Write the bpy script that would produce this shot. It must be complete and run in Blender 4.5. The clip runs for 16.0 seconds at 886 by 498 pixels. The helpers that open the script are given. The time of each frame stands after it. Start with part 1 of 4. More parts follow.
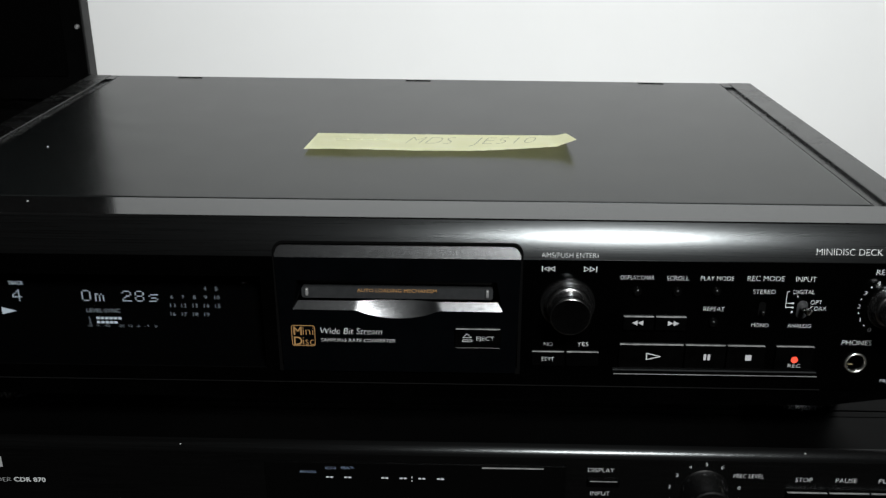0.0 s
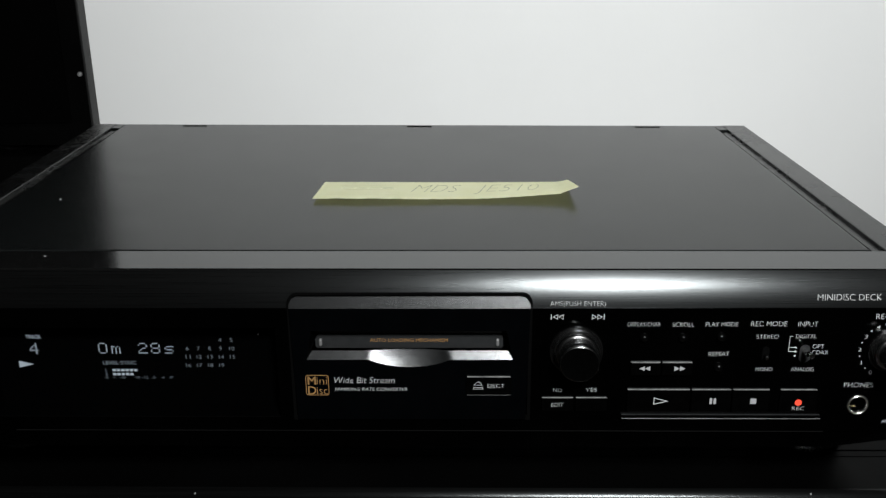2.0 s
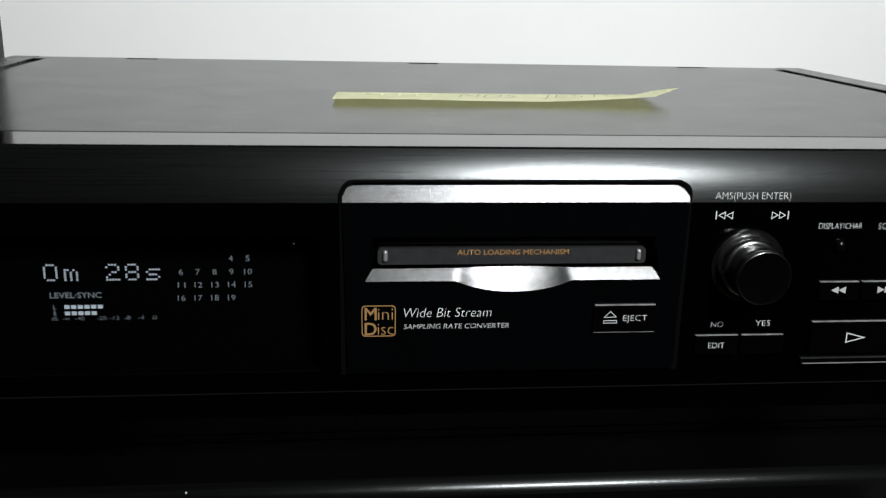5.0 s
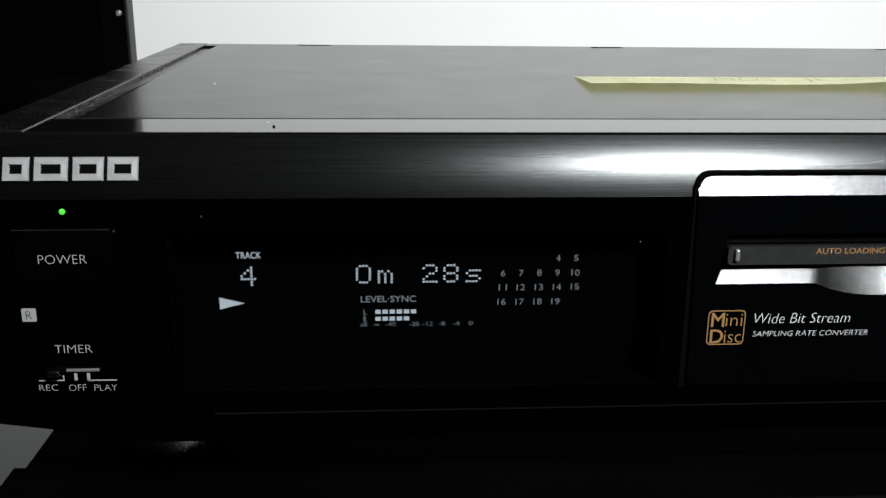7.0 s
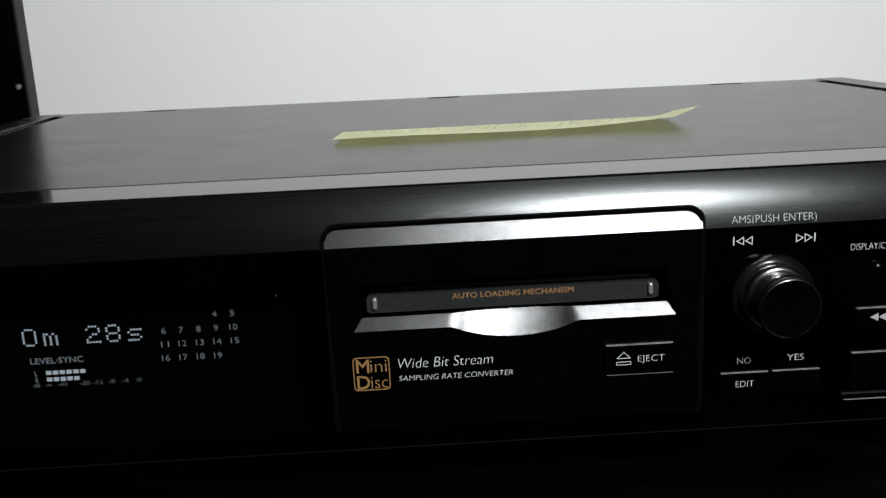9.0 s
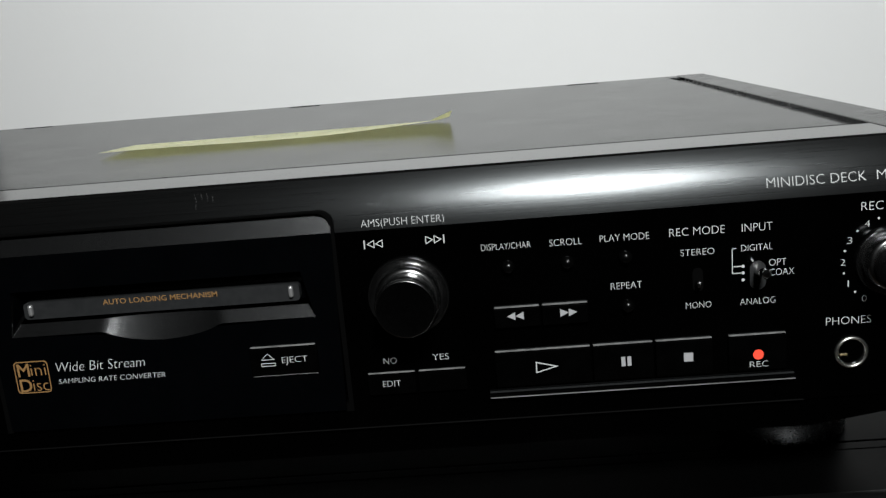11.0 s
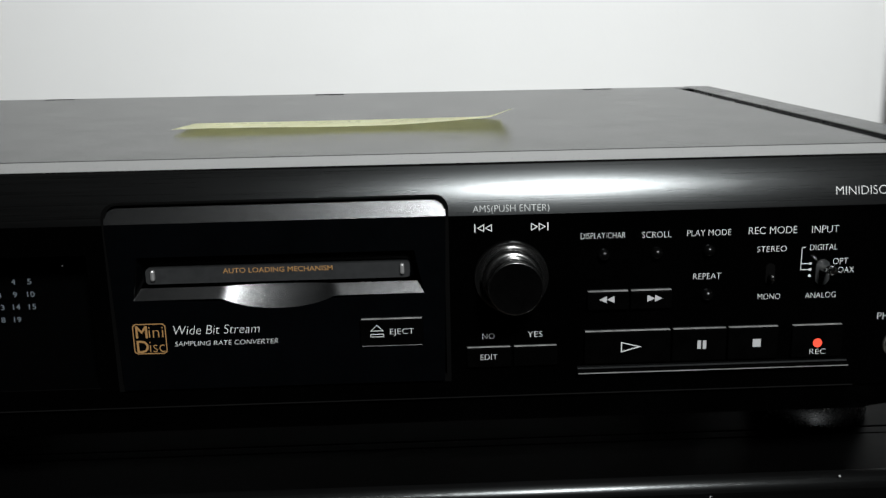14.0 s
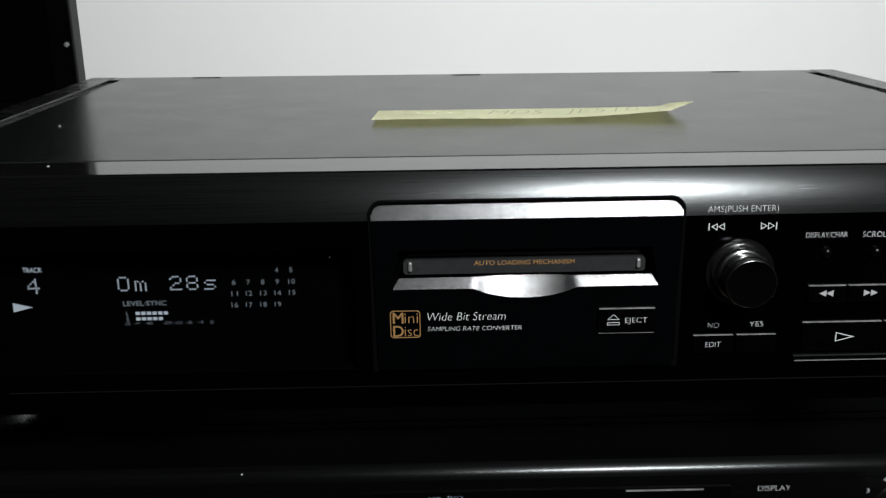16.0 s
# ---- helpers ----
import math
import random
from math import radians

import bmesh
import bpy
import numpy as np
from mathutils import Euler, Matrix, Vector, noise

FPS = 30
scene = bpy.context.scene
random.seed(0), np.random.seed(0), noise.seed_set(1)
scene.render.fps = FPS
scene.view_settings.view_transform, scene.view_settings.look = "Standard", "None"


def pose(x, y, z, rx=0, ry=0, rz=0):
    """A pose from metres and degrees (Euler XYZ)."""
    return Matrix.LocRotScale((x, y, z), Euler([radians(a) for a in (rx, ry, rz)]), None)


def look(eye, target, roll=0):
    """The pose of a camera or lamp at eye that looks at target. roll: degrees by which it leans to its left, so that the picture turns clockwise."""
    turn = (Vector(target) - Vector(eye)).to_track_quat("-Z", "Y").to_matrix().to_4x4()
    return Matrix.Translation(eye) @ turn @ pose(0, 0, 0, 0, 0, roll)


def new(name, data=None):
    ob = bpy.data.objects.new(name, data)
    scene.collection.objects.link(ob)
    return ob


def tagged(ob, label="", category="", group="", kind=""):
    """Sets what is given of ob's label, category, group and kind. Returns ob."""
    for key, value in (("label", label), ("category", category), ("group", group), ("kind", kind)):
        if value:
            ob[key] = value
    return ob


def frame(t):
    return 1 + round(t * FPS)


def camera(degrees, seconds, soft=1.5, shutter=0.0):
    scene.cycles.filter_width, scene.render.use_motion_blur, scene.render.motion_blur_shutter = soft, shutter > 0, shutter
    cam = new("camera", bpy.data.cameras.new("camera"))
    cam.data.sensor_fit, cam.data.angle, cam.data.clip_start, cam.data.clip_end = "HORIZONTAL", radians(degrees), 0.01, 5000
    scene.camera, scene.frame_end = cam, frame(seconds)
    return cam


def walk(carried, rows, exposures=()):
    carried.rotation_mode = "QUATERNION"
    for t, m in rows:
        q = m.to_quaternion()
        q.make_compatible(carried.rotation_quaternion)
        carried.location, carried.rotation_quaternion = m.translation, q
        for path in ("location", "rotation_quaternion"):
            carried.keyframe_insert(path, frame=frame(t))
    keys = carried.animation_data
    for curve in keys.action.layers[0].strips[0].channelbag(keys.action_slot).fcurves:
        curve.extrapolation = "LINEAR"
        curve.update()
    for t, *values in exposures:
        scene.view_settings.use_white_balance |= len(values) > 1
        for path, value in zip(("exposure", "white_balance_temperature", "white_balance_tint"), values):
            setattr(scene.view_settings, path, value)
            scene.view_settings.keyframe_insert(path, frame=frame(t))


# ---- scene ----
cam = camera(51.0, 16.0, soft=1.4)
PATH = [
    (0, (0.03417, -0.31535, 0.20368), (0.02231, 0.05686, 0.05768), -0.010),
    (0.5, (0.03396, -0.31609, 0.20419), (0.02094, 0.05604, 0.05807), -0.259),
    (1, (0.03551, -0.31698, 0.20715), (0.01961, 0.05490, 0.06067), -0.819),
    (1.5, (0.03220, -0.31948, 0.20765), (0.01856, 0.05580, 0.06991), -0.642),
    (2, (0.02698, -0.32093, 0.21335), (0.01897, 0.05609, 0.07997), -0.512),
    (2.5, (0.02680, -0.32409, 0.21397), (0.02272, 0.05339, 0.08170), -0.662),
    (3, (0.01711, -0.31931, 0.19912), (0.02462, 0.06306, 0.08190), 0.077),
    (3.2, (0.01666, -0.31251, 0.19485), (0.02432, 0.07124, 0.08224), -0.148),
    (5.3, (-0.05567, -0.22356, 0.12778), (-0.01095, 0.15836, 0.01761), 1.517),
    (5.5, (-0.07203, -0.21950, 0.12943), (-0.02281, 0.16089, 0.01594), 1.681),
    (6, (-0.09998, -0.20840, 0.12265), (-0.05134, 0.17392, 0.01559), 1.338),
    (6.5, (-0.11110, -0.20586, 0.12409), (-0.07275, 0.17654, 0.01319), 1.280),
    (7, (-0.10812, -0.20273, 0.12464), (-0.08533, 0.18000, 0.01060), 0.461),
    (7.5, (-0.10639, -0.20190, 0.12405), (-0.08044, 0.18070, 0.01027), 0.263),
    (8, (-0.08996, -0.20485, 0.12359), (-0.06194, 0.17905, 0.01479), -0.003),
    (8.5, (-0.05060, -0.21354, 0.12840), (-0.03310, 0.17215, 0.02383), -1.477),
    (9, (-0.01438, -0.21618, 0.12807), (-0.00605, 0.17212, 0.03237), -2.860),
    (9.5, (0.01225, -0.21771, 0.12792), (0.00510, 0.17157, 0.03619), -4.628),
    (10, (0.04107, -0.21870, 0.12465), (0.01982, 0.17063, 0.03536), -5.661),
    (10.2, (0.05509, -0.21910, 0.12274), (0.03035, 0.17003, 0.03346), -5.947),
    (12.3, (0.10506, -0.23375, 0.12386), (0.10248, 0.15438, 0.02718), -2.149),
    (12.5, (0.10256, -0.23496, 0.12123), (0.10246, 0.15438, 0.02948), -1.927),
    (13, (0.10048, -0.23777, 0.12088), (0.09473, 0.15200, 0.03117), -2.023),
    (13.5, (0.08618, -0.24072, 0.12563), (0.07680, 0.14762, 0.03025), -2.219),
    (14, (0.04482, -0.24441, 0.12765), (0.05603, 0.14373, 0.03166), -1.247),
    (14.5, (0.00557, -0.24656, 0.13975), (0.03149, 0.13679, 0.02854), -0.277),
    (15, (-0.01169, -0.25250, 0.14203), (-0.00202, 0.13143, 0.03022), -0.958),
    (15.5, (-0.01817, -0.25794, 0.14425), (-0.01705, 0.12561, 0.03070), -1.153),
    (16, (-0.02034, -0.26048, 0.14554), (-0.01575, 0.12263, 0.03065), -0.854),
]
walk(cam, [(t, look(eye, target, roll)) for t, eye, target, roll in PATH], exposures=[(0, -0.05), (1, -0.02), (2, -0.24), (3, -0.33), (3.2, -0.33), (5.3, 0.0), (6.5, 0.10), (8, 0.16), (8.5, -0.05), (9, -0.30), (10, -0.42), (10.2, -0.42), (12.3, -0.12), (14, -0.13), (16, -0.20)])


# ---------------------------------------------------------------- world and light
world = bpy.data.worlds.new("room_dark")
scene.world = world
world.use_nodes = True
world.node_tree.nodes["Background"].inputs[0].default_value = (0.55, 0.62, 0.7, 1)
world.node_tree.nodes["Background"].inputs[1].default_value = 0.006

LAMP = (0.20, -0.56, 0.57)
lamp_data = bpy.data.lights.new("reading_lamp_light", "AREA")
lamp_data.shape, lamp_data.size = "DISK", 0.17
lamp_data.energy, lamp_data.color, lamp_data.spread = 12.4, (0.965, 0.99, 0.985), radians(150)
lamp_light = new("lamp_light", lamp_data)
lamp_light.matrix_basis = look(LAMP, (0.10, 0.30, 0.12))
tagged(lamp_light, kind="structure")


# ---------------------------------------------------------------- materials
def mat(name, color, rough=0.5, metal=0.0, coat=0.0, emit=None, strength=0.0, spec=0.5):
    m = bpy.data.materials.new(name)
    m.use_nodes = True
    b = m.node_tree.nodes["Principled BSDF"]
    b.inputs["Base Color"].default_value = (*color, 1)
    b.inputs["Roughness"].default_value = rough
    b.inputs["Metallic"].default_value = metal
    b.inputs["Coat Weight"].default_value = coat
    b.inputs["Specular IOR Level"].default_value = spec
    if emit:
        b.inputs["Emission Color"].default_value = (*emit, 1)
        b.inputs["Emission Strength"].default_value = strength
    return m


def noise_node(m, scale, detail=4, rough=0.6, stretch=(1, 1, 1)):
    n = m.node_tree.nodes
    co, mp, no = n.new("ShaderNodeTexCoord"), n.new("ShaderNodeMapping"), n.new("ShaderNodeTexNoise")
    mp.inputs["Scale"].default_value = stretch
    no.inputs["Scale"].default_value, no.inputs["Detail"].default_value, no.inputs["Roughness"].default_value = scale, detail, rough
    m.node_tree.links.new(co.outputs["Object"], mp.inputs["Vector"])
    m.node_tree.links.new(mp.outputs["Vector"], no.inputs["Vector"])
    return no


def ramp(m, source, stops):
    r = m.node_tree.nodes.new("ShaderNodeValToRGB")
    e = r.color_ramp.elements
    while len(e) < len(stops):
        e.new(0.5)
    for el, (p, c) in zip(e, stops):
        el.position, el.color = p, (*c, 1) if len(c) == 3 else c
    m.node_tree.links.new(source, r.inputs["Fac"])
    return r


def bump(m, source, strength, distance, prior=None):
    b = m.node_tree.nodes.new("ShaderNodeBump")
    b.inputs["Strength"].default_value, b.inputs["Distance"].default_value = strength, distance
    m.node_tree.links.new(source, b.inputs["Height"])
    if prior:
        m.node_tree.links.new(prior.outputs[0], b.inputs["Normal"])
    m.node_tree.links.new(b.outputs[0], m.node_tree.nodes["Principled BSDF"].inputs["Normal"])
    return b


def feed(m, source, name):
    m.node_tree.links.new(source, m.node_tree.nodes["Principled BSDF"].inputs[name])


def grey(v):
    return (v, v, v)


def varied(m, lo, hi, scale, r_lo, r_hi, bump_scale=0, bump_d=0.0):
    """Colour and roughness that wander at one scale, grain at another."""
    n = noise_node(m, scale)
    feed(m, ramp(m, n.outputs["Fac"], [(0.3, lo), (0.7, hi)]).outputs[0], "Base Color")
    n2 = noise_node(m, scale * 3.7, 6)
    feed(m, ramp(m, n2.outputs["Fac"], [(0.3, grey(r_lo)), (0.7, grey(r_hi))]).outputs[0], "Roughness")
    if bump_scale:
        bump(m, noise_node(m, bump_scale, 3).outputs["Fac"], 0.5, bump_d)
    return m


M_FACE = varied(mat("black_gloss_plastic", grey(0.001), 0.08, spec=0.09), grey(0.00012), grey(0.0003), 30, 0.07, 0.11)
def brushed(name, spec, r_lo, r_hi):
    """Black metal brushed along x."""
    m = mat(name, grey(0.002), 0.3, spec=spec)
    lines = noise_node(m, 60, 8, 0.75, (0.3, 40, 40))
    feed(m, ramp(m, lines.outputs["Fac"], [(0.35, grey(0.0008)), (0.7, grey(0.002))]).outputs[0], "Base Color")
    feed(m, ramp(m, lines.outputs["Fac"], [(0.3, grey(r_lo)), (0.72, grey(r_hi))]).outputs[0], "Roughness")
    m.node_tree.nodes["Principled BSDF"].inputs["Anisotropic"].default_value = 0.7
    way = m.node_tree.nodes.new("ShaderNodeCombineXYZ")
    way.inputs[1].default_value, way.inputs[2].default_value = 0.5, 0.85
    feed(m, way.outputs[0], "Tangent")
    bump(m, lines.outputs["Fac"], 0.2, 0.00012)
    return m


M_BAND = brushed("black_brushed_metal", 0.58, 0.265, 0.30)
M_CDBAND = brushed("black_brushed_edge", 0.30, 0.22, 0.26)
M_CDFACE = mat("black_brushed_front", grey(0.002), 0.25, spec=0.14)
scratch = noise_node(M_CDFACE, 60, 8, 0.75, (0.5, 40, 40))
feed(M_CDFACE, ramp(M_CDFACE, scratch.outputs["Fac"], [(0.35, grey(0.0006)), (0.7, grey(0.0016))]).outputs[0], "Base Color")
feed(M_CDFACE, ramp(M_CDFACE, scratch.outputs["Fac"], [(0.3, grey(0.20)), (0.72, grey(0.28))]).outputs[0], "Roughness")
bump(M_CDFACE, scratch.outputs["Fac"], 0.6, 0.0003)
M_LID = varied(mat("black_painted_steel", grey(0.003), 0.2, spec=0.20), (0.0024, 0.0028, 0.0028), (0.0034, 0.0039, 0.0039), 14, 0.215, 0.25, 2600, 0.00002)
M_CDLID = varied(mat("black_matt_steel", grey(0.002), 0.3, spec=0.03), grey(0.0004), grey(0.0007), 14, 0.30, 0.38, 2600, 0.00002)
M_RAIL = varied(mat("black_satin_rail", grey(0.003), 0.3, spec=0.32), grey(0.0024), grey(0.0034), 20, 0.22, 0.30, 2600, 0.00002)
M_STRIP = varied(mat("dark_satin_trim", grey(0.004), 0.1, spec=0.8), grey(0.003), grey(0.0045), 18, 0.08, 0.11)
for m in (M_FACE, M_BAND, M_CDBAND, M_CDFACE, M_LID, M_CDLID, M_RAIL, M_STRIP):
    m.node_tree.nodes["Principled BSDF"].inputs["Specular Tint"].default_value = (0.93, 0.98, 1.0, 1)
M_GAP = mat("black_joint", grey(0.0008), 0.8, spec=0.02)
M_BAY = varied(mat("charcoal_moulded_plastic", grey(0.001), 0.25, spec=0.10), (0.0003, 0.0004, 0.0005), (0.0005, 0.0006, 0.0008), 60, 0.20, 0.25, 3000, 0.00002)
M_SILVER = varied(mat("grey_metallic_plastic", grey(0.05), 0.24, 0.95), (0.024, 0.0245, 0.025), (0.046, 0.047, 0.048), 2600, 0.22, 0.28, 3400, 0.00006)
M_FLAP = varied(mat("dark_grey_flap", grey(0.02), 0.4, spec=0.3), (0.009, 0.0095, 0.010), (0.013, 0.0135, 0.014), 500, 0.35, 0.45)
M_KNOB = varied(mat("black_knob_plastic", grey(0.001), 0.2, spec=1.0), grey(0.0002), grey(0.0004), 200, 0.20, 0.24)
M_KNOB.node_tree.nodes["Principled BSDF"].inputs["IOR"].default_value = 1.85
M_KEY = varied(mat("black_round_key_plastic", grey(0.001), 0.2, spec=0.16), grey(0.0004), grey(0.0008), 300, 0.20, 0.26)
M_BTN = varied(mat("black_button_plastic", grey(0.0008), 0.12, spec=0.05), grey(0.0003), grey(0.0006), 200, 0.09, 0.13)
M_EDGE = varied(mat("button_edge_gloss", grey(0.25), 0.35, 0.5), grey(0.14), grey(0.34), 260, 0.3, 0.4)
M_LEVER = mat("polished_lever", (0.8, 0.8, 0.78), 0.12, 1.0)
M_CHROME = mat("chrome", (0.75, 0.74, 0.70), 0.26, 1.0)
M_PIN = mat("bright_pin", grey(0.30), 0.3, 0.7)
M_RING = varied(mat("polished_ring", (0.85, 0.86, 0.88), 0.25, 1.0), (0.80, 0.81, 0.83), (0.90, 0.91, 0.93), 300, 0.22, 0.30)
M_FOOT = varied(mat("black_rubber_foot", grey(0.004), 0.6, spec=0.1), grey(0.003), grey(0.005), 120, 0.55, 0.7)
M_BRASS = mat("brass_contact", (0.8, 0.66, 0.4), 0.25, 1.0)
M_PRINT = mat("white_print", (0.32, 0.33, 0.33), 0.6, spec=0.2)
M_SIGN = mat("silver_print", (0.22, 0.222, 0.228), 0.5, spec=0.2)
M_PRINT_DIM = mat("grey_print", (0.20, 0.205, 0.205), 0.6, spec=0.2)
M_GOLD = mat("gold_print", (0.165, 0.092, 0.036), 0.5, spec=0.2)
M_RED = mat("red_print", (0.75, 0.06, 0.03), 0.5)
M_LOGO = varied(mat("silver_plate", (0.22, 0.225, 0.23), 0.4, 0.2), (0.20, 0.205, 0.21), (0.25, 0.255, 0.26), 300, 0.35, 0.45)
M_VFD = mat("fluorescent_segment", grey(0.02), 0.5, emit=(0.86, 0.95, 1.0), strength=1.25)
M_VFD_DIM = mat("fluorescent_segment_dim", grey(0.02), 0.5, emit=(0.8, 0.9, 0.95), strength=0.50)
M_VFD_CD = mat("fluorescent_dash", grey(0.02), 0.5, emit=(0.9, 0.95, 1.0), strength=0.5)
M_VFD_BLUE = mat("fluorescent_segment_blue", grey(0.02), 0.5, emit=(0.5, 0.68, 1.0), strength=0.4)
M_LED = mat("green_led", (0.02, 0.2, 0.02), 0.3, emit=(0.12, 0.9, 0.06), strength=0.6)
M_REDDOT = mat("red_pointer", (0.75, 0.05, 0.04), 0.4)
M_WINDOW = mat("smoked_window", grey(0.0008), 0.10, spec=0.15)
M_PANE = bpy.data.materials.new("smoked_pane")
M_PANE.use_nodes = True
pn = M_PANE.node_tree
pn.nodes.remove(pn.nodes["Principled BSDF"])
clear, gloss, both = pn.nodes.new("ShaderNodeBsdfTransparent"), pn.nodes.new("ShaderNodeBsdfGlossy"), pn.nodes.new("ShaderNodeMixShader")
clear.inputs[0].default_value, gloss.inputs["Roughness"].default_value, both.inputs[0].default_value = (0.55, 0.57, 0.59, 1), 0.06, 0.006
for a, b in ((clear, 1), (gloss, 2)):
    pn.links.new(a.outputs[0], both.inputs[b])
pn.links.new(both.outputs[0], pn.nodes["Material Output"].inputs[0])
M_PAPER = varied(mat("yellow_paper", (0.9, 0.9, 0.65), 0.8), (0.90, 0.90, 0.60), (0.94, 0.94, 0.68), 60, 0.75, 0.85, 900, 0.00005)
M_PENCIL = mat("pencil", (0.50, 0.51, 0.32), 0.7)
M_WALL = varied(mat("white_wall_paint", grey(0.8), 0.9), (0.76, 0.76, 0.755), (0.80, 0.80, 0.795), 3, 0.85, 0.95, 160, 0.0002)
# Unseen walls and ceiling: dimness put into the colour to keep reflections low.
M_ROOM = varied(mat("unseen_wall_darkened", grey(0.08), 0.9), (0.030, 0.029, 0.028), (0.045, 0.044, 0.042), 3, 0.85, 0.95)
M_FLOOR = varied(mat("dark_floor", (0.1, 0.07, 0.05), 0.6), (0.07, 0.05, 0.035), (0.10, 0.07, 0.05), 6, 0.5, 0.7)
M_TABLE = varied(mat("pale_laminate", grey(0.6), 0.5), (0.56, 0.57, 0.58), (0.62, 0.63, 0.64), 8, 0.45, 0.55)
M_TV = varied(mat("black_cabinet_plastic", grey(0.002), 0.25, spec=0.03), grey(0.0008), grey(0.0014), 20, 0.2, 0.3)
M_CHIN = varied(mat("dark_grey_moulding", grey(0.01), 0.4, spec=0.2), grey(0.006), grey(0.011), 40, 0.35, 0.45)
M_CREAM = varied(mat("cream_edge", (0.7, 0.66, 0.55), 0.5), (0.62, 0.58, 0.47), (0.70, 0.66, 0.55), 40, 0.45, 0.6)
M_GREY = varied(mat("slate_grey_plastic", grey(0.1), 0.5), (0.036, 0.042, 0.049), (0.045, 0.051, 0.058), 30, 0.45, 0.55)
M_WOOD = mat("brown_wood_veneer", (0.25, 0.12, 0.06), 0.5)
grain = noise_node(M_WOOD, 14, 8, 0.65, (8, 8, 0.7))
feed(M_WOOD, ramp(M_WOOD, grain.outputs["Fac"], [(0.3, (0.085, 0.036, 0.017)), (0.7, (0.14, 0.062, 0.030))]).outputs[0], "Base Color")
bump(M_WOOD, grain.outputs["Fac"], 0.3, 0.0004)


# ---------------------------------------------------------------- mesh helpers
def part(name, bm, material, parent=None, label="", smooth=False):
    me = bpy.data.meshes.new(name)
    bmesh.ops.recalc_face_normals(bm, faces=bm.faces)
    if smooth:
        for f in bm.faces:
            f.smooth = True
        for e in bm.edges:
            if len(e.link_faces) == 2 and e.calc_face_angle(0.0) > radians(38):
                e.smooth = False
    bm.to_mesh(me)
    bm.free()
    me.materials.append(material)
    ob = new(name, me)
    ob.parent = parent
    if label:
        ob["label"] = label
    return ob


def thing(name, place, label, category, group="", kind=""):
    ob = new(name)
    ob.empty_display_size = 0.02
    ob.location = place
    return tagged(ob, label, category, group, kind)


def box(x0, x1, y0, y1, z0, z1, bevel=0.0, segs=2):
    bm = bmesh.new()
    bmesh.ops.create_cube(bm, size=1)
    for v in bm.verts:
        v.co = Vector(((x0 + x1) / 2 + v.co.x * (x1 - x0), (y0 + y1) / 2 + v.co.y * (y1 - y0), (z0 + z1) / 2 + v.co.z * (z1 - z0)))
    if bevel:
        bmesh.ops.bevel(bm, geom=bm.edges[:], offset=bevel, segments=segs, affect="EDGES", profile=0.5)
    return bm


def prism(points, y0, y1):
    """A solid from an outline in x and z, between two depths."""
    bm = bmesh.new()
    a = [bm.verts.new((x, y0, z)) for x, z in points]
    b = [bm.verts.new((x, y1, z)) for x, z in points]
    bm.faces.new(a)
    bm.faces.new(b[::-1])
    for i in range(len(a)):
        j = (i + 1) % len(a)
        bm.faces.new((a[i], a[j], b[j], b[i]))
    return bm


def extrude_x(profile, x0, x1, closed=True):
    """A solid from an outline in y and z, along x."""
    bm = bmesh.new()
    a = [bm.verts.new((x0, y, z)) for y, z in profile]
    b = [bm.verts.new((x1, y, z)) for y, z in profile]
    n = len(a)
    for i in range(n if closed else n - 1):
        j = (i + 1) % n
        bm.faces.new((a[i], a[j], b[j], b[i]))
    if closed:
        bm.faces.new(a)
        bm.faces.new(b[::-1])
    return bm


def turned(profile, cx, cz, steps=48, flip=1):
    """A body turned round an axis along y through (cx, cz): rows of radius and depth y."""
    bm = bmesh.new()
    rings = []
    for r, y in profile:
        if r < 1e-6:
            rings.append([bm.verts.new((cx, y, cz))])
        else:
            rings.append([bm.verts.new((cx + r * math.cos(2 * math.pi * k / steps), y, cz + r * math.sin(2 * math.pi * k / steps))) for k in range(steps)])
    for a, b in zip(rings, rings[1:]):
        for k in range(steps):
            j = (k + 1) % steps
            if len(a) == 1:
                bm.faces.new((a[0], b[j], b[k]))
            elif len(b) == 1:
                bm.faces.new((a[k], a[j], b[0]))
            else:
                bm.faces.new((a[k], a[j], b[j], b[k]))
    return bm


def upright(profile, cx, cy, steps=40):
    """A body turned round an upright axis: rows of radius and height."""
    bm = turned([(r, z) for r, z in profile], 0, 0, steps)
    for v in bm.verts:
        x, z, y = v.co.x, v.co.y, v.co.z
        v.co = Vector((cx + x, cy + y, z))
    return bm


def rounded(x0, x1, z0, z1, r, n=5, corners="abcd"):
    """Outline of a rounded rectangle; corners: a bottom left, b bottom right, c top right, d top left."""
    out = []
    for tag, cx, cz, s in (("a", x0, z0, 180), ("b", x1, z0, 270), ("c", x1, z1, 0), ("d", x0, z1, 90)):
        if tag not in corners:
            out.append((cx, cz))
            continue
        ox = cx + r if cx == x0 else cx - r
        oz = cz + r if cz == z0 else cz - r
        out += [(ox + r * math.cos(radians(s + 90 * k / n)), oz + r * math.sin(radians(s + 90 * k / n))) for k in range(n + 1)]
    return out


